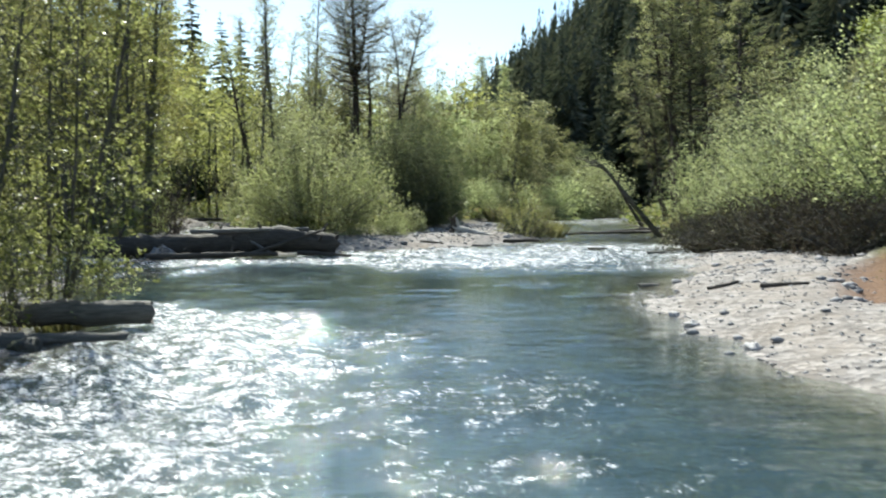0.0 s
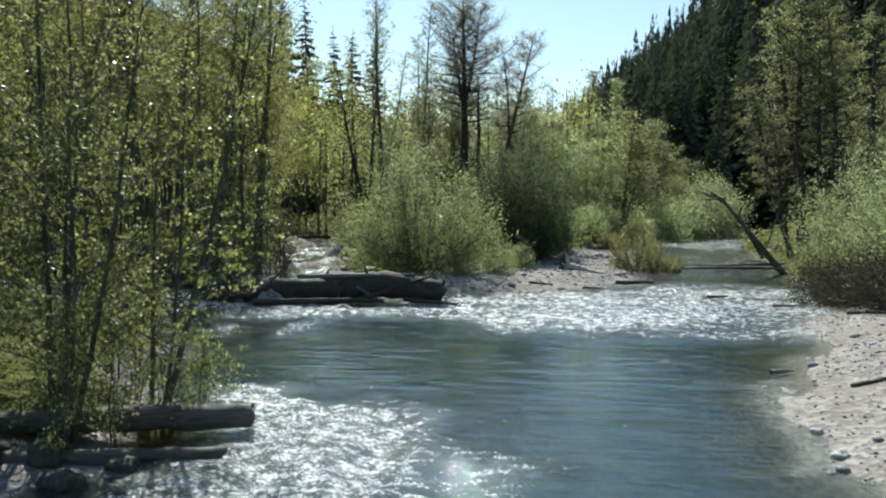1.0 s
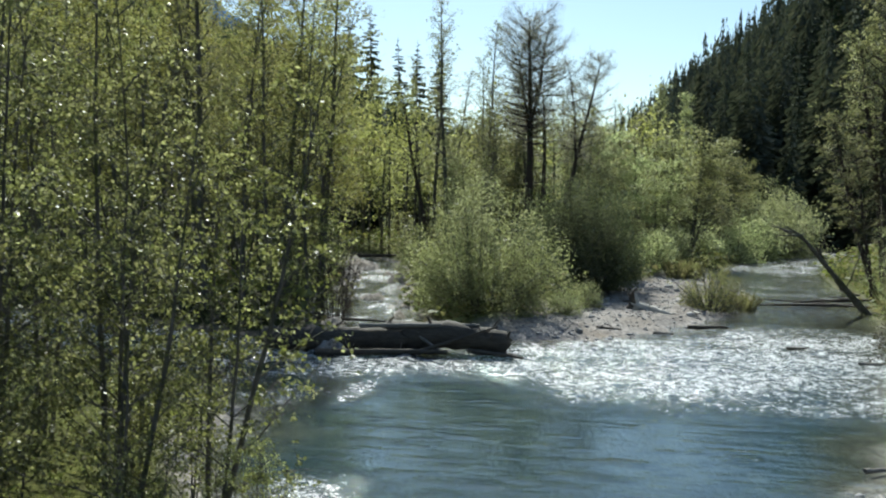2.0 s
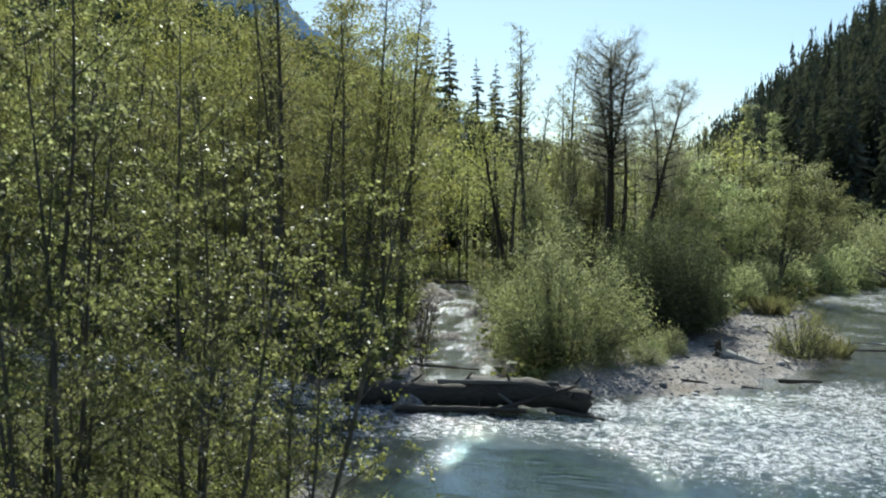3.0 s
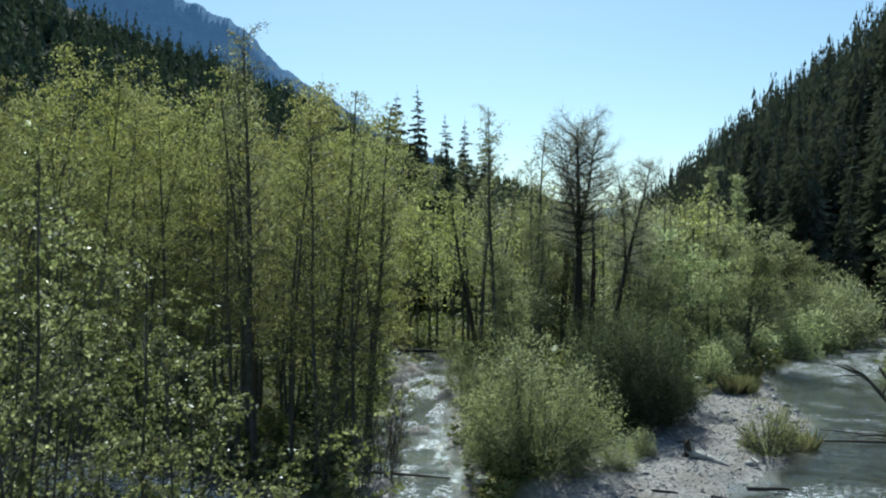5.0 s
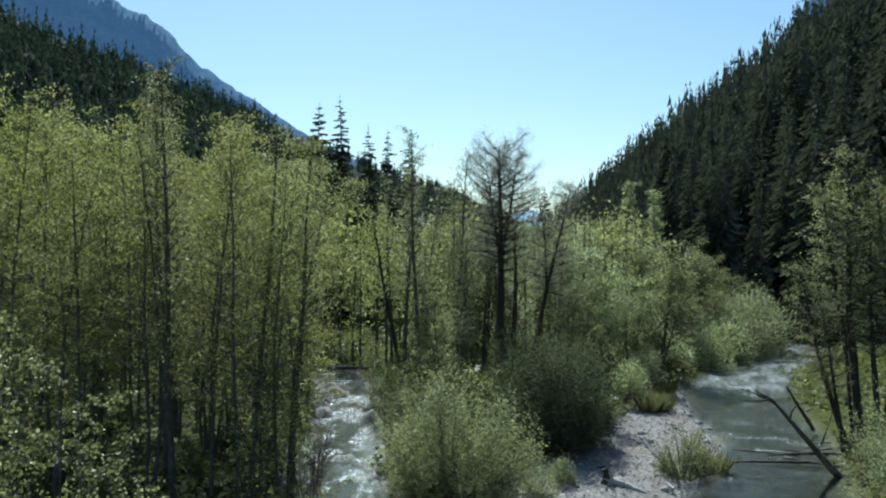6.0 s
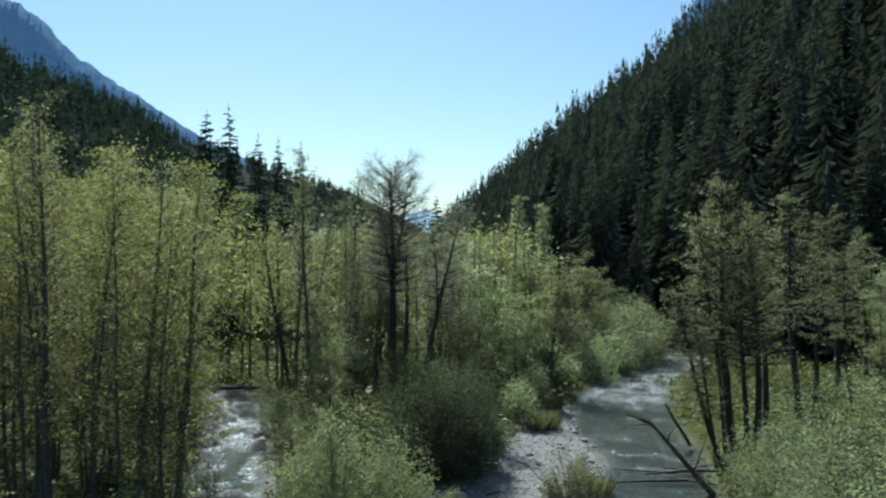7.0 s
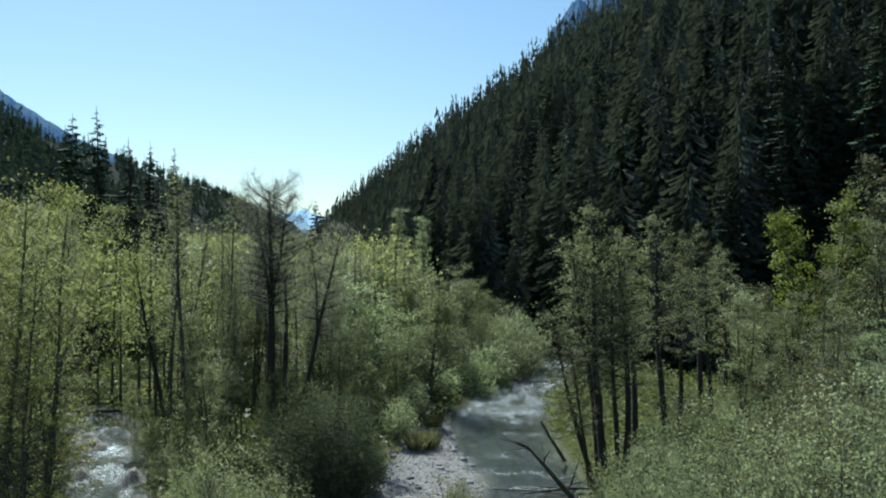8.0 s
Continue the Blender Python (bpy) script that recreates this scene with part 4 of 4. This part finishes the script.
def far_firs():
    """The forest on both slopes."""
    rng = np.random.default_rng(5)
    right_side, left_side = Builder(), Builder()
    finest, fine, rough = [fir_shape(34 + k, 620, 0.036) for k in range(4)], [fir_shape(40 + k, 180, 0.08) for k in range(6)], [fir_shape(50 + k, 60, 0.14) for k in range(5)]
    coarse = [fir_shape(55 + k, 30, 0.2) for k in range(4)]
    for n, y0, y1, u0, u1, side, shapes in ((110, 120, 230, -5, 22, 1, finest), (330, 80, 180, 16, 130, 1, finest), (700, 150, 330, 20, 190, 1, fine), (1800, 300, 900, -4, 330, 1, rough), (1100, 800, 2400, -4, 520, 1, coarse), (700, 110, 330, -14, 120, -1, rough), (2600, 120, 800, -10, 190, -1, coarse), (1000, 700, 2300, -10, 190, -1, coarse)):
        y = rng.uniform(y0, y1, n)
        u = rng.uniform(u0, u1, n)
        x = right_foot(y) + u if side > 0 else -152 - u
        ok = in_view(x, y, 50)
        x, y = x[ok], y[ok]
        tall = rng.uniform(20, 46, len(x)) * (1.0 if side > 0 else 0.56) * (0.75 + 0.5 * fbm(x * 0.02, y * 0.02, 77, 2))
        strew(right_side if side > 0 else left_side, shapes, x, y, height(x, y) - 0.3, np.stack([tall * (rng.uniform(0.26, 0.42, len(x)) if side > 0 else rng.uniform(0.42, 0.7, len(x))), tall], 1), rng)
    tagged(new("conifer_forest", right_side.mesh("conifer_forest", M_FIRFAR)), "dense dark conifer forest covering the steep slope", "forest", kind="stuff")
    # Left slope takes the darker needles to stand in for its shade.
    tagged(new("conifer_forest", left_side.mesh("conifer_forest", M_NEEDLE)), "shaded conifer forest below the blue mountain", "forest", kind="stuff")


far_firs()


def crown_shape(seed, n, leaf, flat=0.42, middle=0.58, across=0.24):
    """A crown of loose leaves in clumps, one metre high."""
    rng = np.random.default_rng(seed)
    out = Builder()
    d = rng.normal(size=(17, 3))
    d /= np.linalg.norm(d, axis=1, keepdims=True)
    clump = d * rng.uniform(0.45, 0.92, (17, 1)) * (across, across, flat) + (0, 0, middle)
    at = clump[rng.integers(0, 17, n)] + rng.normal(size=(n, 3)) * (across, across, flat) * rng.uniform(0.12, 0.26, (n, 1))
    at[:, 2] = np.maximum(at[:, 2], 0.01)
    out.leaves(at, leaf, rng, aspect=0.8, corners=3)
    return np.concatenate(out.v), [np.concatenate(f) for f in out.f.values()]


def far_alders():
    """Deciduous canopy further up the valley floor."""
    rng = np.random.default_rng(6)
    lime, dull, wood = Builder(), Builder(), Builder()
    for n, y0, y1, leaves, leaf in ((440, 100, 165, 330, 0.0235), (420, 160, 235, 180, 0.038), (1000, 225, 760, 80, 0.075)):
        y = y0 + (y1 - y0) * rng.random(n) ** 1.3
        x = rng.uniform(0, 1, n) * (right_foot(y) + 4 + np.minimum(0.9 * y, 160)) - np.minimum(0.9 * y, 160)
        ok = (wet(x, y) < -2) & in_view(x, y, 44) & (x < 0.075 * y)
        x, y = x[ok], y[ok]
        tall = rng.uniform(12, 21, len(x))
        shapes = [crown_shape(60 + k, leaves, leaf, 0.4, 0.6) for k in range(6)]
        for out, q in ((lime, rng.random(len(x)) < 0.5), (dull, None)):
            q = ~mine if q is None else q
            mine = q
            strew(out, shapes, x[q], y[q], height(x[q], y[q]), np.stack([tall[q] * rng.uniform(0.7, 1.15, q.sum()), tall[q]], 1), rng)
        for px, py, pt in zip(x[y < 150], y[y < 150], tall[y < 150]):
            pz = float(height(px, py))
            bend = rng.normal(size=2) * 0.5
            wood.tube([(px, py, pz - 0.3), (px + bend[0] * 0.4, py, pz + pt * 0.5), (px + bend[0], py + bend[1], pz + pt * 0.97)], (0.17, 0.11, 0.03), 4)
    tagged(new("alder_canopy", lime.mesh("alder_canopy", M_CANOPY)), "lime-green alder woods filling the valley floor", "forest", kind="stuff")
    tagged(new("willow_canopy", dull.mesh("willow_canopy", M_OLIVE)), "dull olive-green woods filling the valley floor", "forest", kind="stuff")
    tagged(new("alder_trunks", wood.mesh("alder_trunks", M_BARK, True)), "dark slender trunks of the far alder woods", "forest", kind="stuff")


far_alders()


def undergrowth():
    """Low shrubs, brambles and rough grass of the banks."""
    rng = np.random.default_rng(9)
    out = Builder()
    for n, y0, y1, leaves, leaf, w0, w1 in ((1100, 8, 36, 60, 0.10, 0.8, 1.6), (5600, 34, 135, 24, 0.2, 1.4, 3.2)):
        y = y0 + (y1 - y0) * rng.random(n)
        x = rng.uniform(0, 1, n) * (1.37 * y + 26) - 0.75 * y - 12
        ok = (wet(x, y) < -0.15) & (bare(x, y) < 0.75) & ((bare(x, y) < 0.3) | (wet(x, y) < -0.15) & (x < -0.19 * y - 2.5)) & (x < right_foot(y) + 10)
        ok &= (rng.random(len(x)) < 0.65) | (x > -0.28 * y - 4) | (y < 26)
        x, y = x[ok], y[ok]
        wide = rng.uniform(w0, w1, len(x))
        strew(out, [crown_shape(70 + k, leaves, leaf, 0.5, 0.45, 0.5) for k in range(6)], x, y, height(x, y) - 0.05, np.stack([wide, wide * rng.uniform(0.4, 0.9, len(x))], 1), rng)
    tagged(new("undergrowth", out.mesh("undergrowth", M_UNDER)), "low green shrubs and rough grass covering the banks", "undergrowth", kind="stuff")


undergrowth()


def tuft(x, y, high, seed, label):
    rng = np.random.default_rng(seed)
    b = Builder()
    n = 240
    a, q = rng.uniform(0, 6.28, n), np.sqrt(rng.uniform(0, 1, n))
    foot = np.stack([np.cos(a) * q * high * 0.55, np.sin(a) * q * high * 0.55, np.zeros(n) - 0.05], 1)
    out = np.stack([np.cos(a) * q * 0.45, np.sin(a) * q * 0.45, np.ones(n)], 1) + rng.normal(size=(n, 3)) * 0.13
    tip = foot + out * high * rng.uniform(0.5, 1.1, (n, 1))
    side = np.stack([-np.sin(a + 0.6), np.cos(a + 0.6), np.zeros(n)], 1) * 0.022 * high
    mid_b = (foot + tip) / 2 + (0, 0, 0.06 * high)
    v = np.stack([foot - side, foot + side, mid_b + side, tip, mid_b - side], 1).reshape(-1, 3)
    k = np.arange(n) * 5
    b.add(v, np.stack([k, k + 1, k + 2, k + 3, k + 4], 1))
    ob = new("grass_tuft", b.mesh("grass_tuft", M_GRASS))
    ob.matrix_world = stand(x, y)
    tagged(ob, label, "grass", "grass tufts")


for k, (x, y, hgt) in enumerate([(4.9, 77.5, 1.5), (5.7, 78.6, 1.4), (5.1, 79.4, 1.5), (7.7, 60.2, 1.3), (6.3, 79.8, 1.3), (7.2, 88.5, 1.4), (16.5, 58.5, 1.5), (17.2, 61.5, 1.6), (18.5, 64.0, 1.7), (-7.4, 16.6, 0.6)]):
    tuft(x, y, hgt, 500 + k, "clump of tawny green grass on the gravel" if x < 10 else "clump of green grass on the bank")


# ---- mountains far off ----
def mountain(name, profile, dist, mat, label, seed):
    """profile: azimuth to the left, elevation, in degrees."""
    az = np.linspace(profile[0][0], profile[-1][0], 420)
    el = np.interp(-az, [-a for a, _ in profile], [e for _, e in profile])
    rows = []
    for k, (f, d) in enumerate(((0.0, 0.90), (0.5, 0.94), (0.85, 0.98), (1.0, 1.0), (0.6, 1.05), (0.0, 1.1))):
        jag = 1 + 0.045 * (fbm(az * 1.8, az * 0 + k * 0.35, seed, 3) - 0.45) + 0.012 * (fbm(az * 22, az * 0 + k * 0.6, seed, 2) - 0.35)
        r = dist * d
        rows.append(np.stack([-r * np.sin(np.radians(az)), r * np.cos(np.radians(az)), 14 + dist * np.tan(np.radians(el)) * f * jag], 1))
    n = len(az)
    v = np.concatenate(rows)
    k, j = np.meshgrid(np.arange(len(rows) - 1), np.arange(n - 1), indexing="ij")
    f = np.stack([k * n + j, k * n + j + 1, (k + 1) * n + j + 1, (k + 1) * n + j], -1).reshape(-1, 4)
    tagged(new(name, mesh_of(name, v, f, mat, True)), label, "mountain", kind="structure")


# Backdrop colours carry the haze as blue tint and glow.
mountain("backdrop_mountain", [(60, 20), (36, 18), (32, 16), (30.7, 15.2), (27.7, 14.1), (25.5, 12.0), (23.5, 10.7), (21, 9.3), (17.7, 7.3), (14, 5.6), (10, 3.0), (7, 0.5)], 3600, M_FAR, "forested mountain beyond the valley, painted hazy blue", 61)
mountain("backdrop_peak", [(-11.6, 8), (-12.9, 14.6), (-14.2, 16.2), (-17, 17.5), (-24, 18), (-34, 10)], 2600, M_FAR, "peak above the fir slope, painted hazy blue", 62)
mountain("backdrop_range", [(12, 1.0), (8, 2.2), (5, 2.6), (3.3, 3.0), (2, 2.4), (-4, 2.0)], 4300, M_FARTHEST, "range at the valley's end, painted pale blue for haze", 63)


# ---- logs, driftwood and stones ----
def log_thing(name, a, b, r0, r1, mat, label, seed, branches=3, root=False):
    """A log from a to b, uneven, with broken branch stubs."""
    rng = np.random.default_rng(seed)
    a, b = np.array(a, float), np.array(b, float)
    length = np.linalg.norm(b - a)
    ob = new(name)
    ob.matrix_world = Matrix.Translation(a) @ Vector(b - a).to_track_quat("X", "Z").to_matrix().to_4x4()
    body = Builder()
    n, sides = 16, 12
    t = np.linspace(0, 1, n)
    bend = np.cumsum(rng.normal(size=(n, 2)), 0) * r0 * 0.06
    rad = (r0 + (r1 - r0) * t) * (1 + 0.07 * rng.normal(size=n))
    ang = np.arange(sides) * 6.283 / sides
    lump = 1 + 0.06 * rng.normal(size=(n, sides)) + 0.05 * np.sin(ang * 3 + 1.0)
    v = np.stack([np.repeat(t * length, sides).reshape(n, sides), bend[:, :1] + rad[:, None] * lump * np.cos(ang), bend[:, 1:] + rad[:, None] * lump * np.sin(ang)], -1)
    v[0, :, 0] += rng.normal(size=sides) * r0 * 0.2
    v[-1, :, 0] += rng.normal(size=sides) * r1 * 0.3
    k, j = np.meshgrid(np.arange(n - 1), np.arange(sides), indexing="ij")
    j2 = (j + 1) % sides
    body.add(v.reshape(-1, 3), np.stack([k * sides + j, k * sides + j2, (k + 1) * sides + j2, (k + 1) * sides + j], -1).reshape(-1, 4))
    for end, flip in ((0, 1), (n - 1, -1)):
        ring = np.concatenate([v[end], v[end] * (1, 0.6, 0.6) + (0.03 * flip, 0, 0), [v[end].mean(0) + (0.05 * flip, 0, 0)]])
        q = np.arange(sides)
        body.add(ring, np.stack([q, (q + 1) % sides, (q + 1) % sides + sides, q + sides], 1))
        body.add(ring, np.stack([q + sides, (q + 1) % sides + sides, 0 * q + 2 * sides], 1))
    trunk_part = part_mesh("log_body", body.mesh("log_body", mat, True), ob)
    for _ in range(branches):
        st = Builder()
        q = rng.uniform(0.15, 0.9)
        g = rng.uniform(0.2, 2.9)
        d = np.array((rng.uniform(-0.2, 0.7), math.cos(g), math.sin(g)))
        st.tube(wander(rng, (q * length, 0, 0), d, min(1.1, r0 * rng.uniform(1.6, 3.6)), 4, 0.15), np.linspace(r0 * 0.22, r0 * 0.06, 5), 6)
        part_mesh("branch_stub", st.mesh("branch_stub", mat, True), trunk_part)
    if root:
        rt = Builder()
        for k in range(9):
            g = k * 0.7 + rng.uniform(-0.3, 0.3)
            rt.tube(wander(rng, (0.1, 0, 0), (-0.5, math.cos(g), math.sin(g)), r0 * rng.uniform(2.2, 3.6), 4, 0.2), np.linspace(r0 * 0.45, r0 * 0.08, 5), 6)
        part_mesh("root_plate", rt.mesh("root_plate", mat, True), trunk_part, "dark spreading roots")
    return tagged(ob, label, "log")


log_thing("fallen_log", (-11.0, 14.4, 0.45), (-5.75, 17.0, 0.32), 0.27, 0.23, M_OLDLOG, "long weathered log reaching out over the rapids", 1, 0)
log_thing("fallen_log", (-9.4, 13.5, 0.25), (-5.7, 15.4, 0.06), 0.17, 0.13, M_OLDLOG, "wet log lying in the rapids", 2, 0)
log_thing("fallen_log", (-15.2, 37.4, 0.52), (-9.2, 38.3, 0.58), 0.52, 0.5, M_LOG, "thick dark wet log across the channel mouth", 3, 4)
log_thing("fallen_log", (-10.2, 38.5, 0.66), (-4.9, 38.9, 0.55), 0.64, 0.52, M_LOG, "thick dark weathered log below the willow bush", 4, 4)
log_thing("driftwood_log", (-11.0, 37.6, 1.15), (-6.0, 38.5, 1.28), 0.11, 0.06, M_GREYLOG, "thin grey log lying on the log jam", 5, 1)
log_thing("driftwood_log", (-8.4, 37.4, 0.15), (-5.2, 38.4, 1.2), 0.10, 0.05, M_LOG, "dark branch leaning on the logs", 6, 3)
log_thing("driftwood_log", (-7.6, 37.9, 0.2), (-9.4, 38.2, 1.25), 0.08, 0.04, M_GREYLOG, "grey broken branch propped on the log", 18, 2)
log_thing("driftwood_log", (-12.6, 36.5, 0.12), (-7.2, 37.6, 0.22), 0.16, 0.09, M_LOG, "dark half-sunken log in front of the jam", 19, 4)
log_thing("driftwood_log", (-6.4, 38.1, 0.2), (-4.0, 37.6, 0.15), 0.12, 0.06, M_LOG, "dark broken branch at the end of the log", 20, 4)
log_thing("driftwood_stump", (0.9, 53.2, 0.75), (2.9, 52.4, 0.42), 0.26, 0.14, M_BLEACHED, "bleached driftwood stump with dark roots on the bar", 7, 2, True)
log_thing("driftwood_stump", (0.6, 53.3, 0.3), (0.55, 53.35, 1.55), 0.34, 0.10, M_LOG, "dark upturned root beside the bleached stump", 17, 3)
log_thing("driftwood_log", (4.0, 55.6, 0.3), (4.5, 53.6, 0.35), 0.10, 0.06, M_BLEACHED, "bleached driftwood stick on gravel", 8, 1)
log_thing("driftwood_log", (3.4, 48.4, 0.25), (5.4, 48.9, 0.2), 0.12, 0.07, M_LOG, "dark driftwood at the water's edge", 9, 3)
log_thing("driftwood_log", (8.8, 26.6, 0.22), (9.9, 26.0, 0.2), 0.10, 0.07, M_GREYLOG, "short grey driftwood on the gravel bar", 10, 1)
log_thing("driftwood_log", (-15.6, 46.2, 0.2), (-11.4, 46.6, 0.12), 0.10, 0.05, M_LOG, "dark log lying across the side channel", 11, 2)
log_thing("driftwood_log", (-30.5, 99.0, 0.3), (-24, 100, 0.3), 0.22, 0.15, M_LOG, "log across the far end of the side channel", 12, 3)


for k, (x, y, turn, ln) in enumerate([(9.6, 40.5, 10, 1.6), (11.2, 36.0, -20, 1.4), (7.4, 43.8, 30, 1.2), (12.5, 33.4, 5, 1.8), (6.9, 22.4, 15, 0.9), (7.6, 20.6, -10, 1.1), (5.6, 24.6, 25, 0.7), (13.4, 38.5, -8, 2.0), (-1.2, 46.4, 20, 1.3), (1.6, 47.2, -15, 1.0), (0.2, 56.8, 40, 1.2)]):
    z = max(0.02, float(height(x, y))) + 0.05
    dx, dy = math.cos(radians(turn)) * ln, math.sin(radians(turn)) * ln
    log_thing("driftwood_stick", (x, y, z), (x + dx, y + dy, max(0.02, float(height(x + dx, y + dy))) + 0.05), 0.07, 0.04, M_LOG if k % 3 else M_GREYLOG, "dark stick stranded in the shallows" if k % 3 else "grey stick lying on the gravel", 80 + k, 1)


def snag():
    """The dead tree that leans out over the river, with its roots and a second limb."""
    rng = np.random.default_rng(70)
    ob = new("dead_leaning_tree")
    ob.location = (14.9, 59.8, 0.15)
    t = Builder()
    pts = np.array([(0.5, 0.3, -0.5), (-0.5, 0.0, 0.6), (-1.9, -0.4, 2.2), (-3.3, -0.8, 3.8), (-4.1, -1.1, 4.7), (-5.2, -1.5, 5.3)])
    t.tube(pts, (0.27, 0.22, 0.17, 0.12, 0.08, 0.03), 8)
    stem = part_mesh("trunk", t.mesh("trunk", M_BARK, True), ob)
    for q, d, ln in ((0.72, (-1.0, 0.3, 0.5), 2.4), (0.8, (-0.8, -0.6, -0.1), 1.8), (0.55, (-0.3, -0.9, 0.9), 2.0), (0.85, (-0.9, 0.1, 0.1), 1.7), (0.3, (0.3, -0.4, 1), 3.0)):
        b = Builder()
        b.tube(wander(rng, along(pts, np.array([q]))[0], d, ln, 4, 0.12), np.linspace(0.08, 0.015, 5), 5)
        part_mesh("branch", b.mesh("branch", M_BARK, True), stem)
    tagged(ob, "dead dark tree leaning out over the water", "tree")


snag()
log_thing("dead_limb", (17.0, 73.6, 0.3), (14.9, 73.6, 3.6), 0.17, 0.08, M_LOG, "broken dead limb rising from the bank", 13, 3)
log_thing("driftwood_log", (15.2, 62.6, 0.3), (8.9, 62.3, 0.12), 0.13, 0.05, M_LOG, "dark branches trailing in the stream", 14, 5)
log_thing("driftwood_log", (16.2, 65.0, 0.4), (11.6, 64.4, 0.15), 0.14, 0.05, M_LOG, "dark branches trailing in the stream", 15, 4)

for k, (a, b, r0) in enumerate((((16.6, 64.2, 0.5), (13.2, 66.0, 0.2), 0.10), ((16.4, 66.8, 0.3), (13.4, 63.2, 0.7), 0.08), ((15.8, 61.2, 0.3), (12.6, 63.4, 0.25), 0.09), ((16.8, 68.4, 0.4), (14.6, 65.2, 1.0), 0.07), ((13.8, 64.8, 0.15), (9.6, 66.0, 0.12), 0.07))):
    log_thing("driftwood_log", a, b, r0, r0 * 0.4, M_GREYLOG if k % 2 else M_LOG, "tangled driftwood caught against the bank", 150 + k, 4)


def stone_shape(seed, rough=0.22, level=1):
    rng = np.random.default_rng(seed)
    bm = bmesh.new()
    bmesh.ops.create_icosphere(bm, subdivisions=level, radius=1.0)
    v = np.array([p.co[:] for p in bm.verts])
    f = np.array([[p.index for p in q.verts] for q in bm.faces])
    bm.free()
    return v * (1 + rough / level * rng.normal(size=(len(v), 1))), f


def gravel():
    """Loose stones of the bars and shallows."""
    rng = np.random.default_rng(8)
    shapes = [(v, [f]) for v, f in (stone_shape(k, 0.14) for k in range(6))]
    out = Builder()
    n = 22000
    y = 12 + 80 * rng.random(n) ** 1.6
    x = rng.uniform(-14, 16, n)
    ok = (wet(x, y) < 0.6) & (bare(x, y) > 0.6)
    x, y = x[ok][:3600], y[ok][:3600]
    size = rng.uniform(0.013, 0.034, len(x)) * (1 + 2.0 * (rng.random(len(x)) < 0.04)) * (0.6 + y / 28)
    strew(out, shapes, x, y, height(x, y) + size * 0.15, np.stack([size * 1.2, size * rng.uniform(0.45, 0.8, len(x))], 1), rng)
    tagged(new("gravel", out.mesh("gravel", M_STONE)), "grey river stones strewn over the bars", "gravel", kind="stuff")


gravel()


def boulder(x, y, s, seed, label):
    v, f = stone_shape(seed, 0.07, 3)
    v = v * (0.85 + 0.45 * np.array([noise.noise(Vector(p) * 1.7 + Vector((seed, 0, 0))) for p in v])[:, None])
    me = mesh_of("boulder", v * (s * 1.3, s, s * 0.75), f, M_MOSSY if x < 0 else M_STONE, True)
    ob = new("boulder", me)
    ob.matrix_world = stand(x, y, seed * 47 % 360)
    ob.location.z += s * 0.2
    tagged(ob, label, "rock", "boulders")


for k, (x, y, s) in enumerate([(-9.0, 13.6, 0.42), (-8.2, 14.2, 0.35), (-7.5, 13.4, 0.30), (-9.8, 12.8, 0.5), (-7.0, 14.4, 0.26), (-8.6, 12.4, 0.34), (-10.3, 14.0, 0.4), (4.9, 16.9, 0.17), (5.2, 14.4, 0.16), (5.0, 18.6, 0.13), (8.3, 30.4, 0.2)]):
    boulder(x, y, s, 400 + k, "mossy dark boulder under the log" if x < 0 else "dark rock at the edge of the bar")
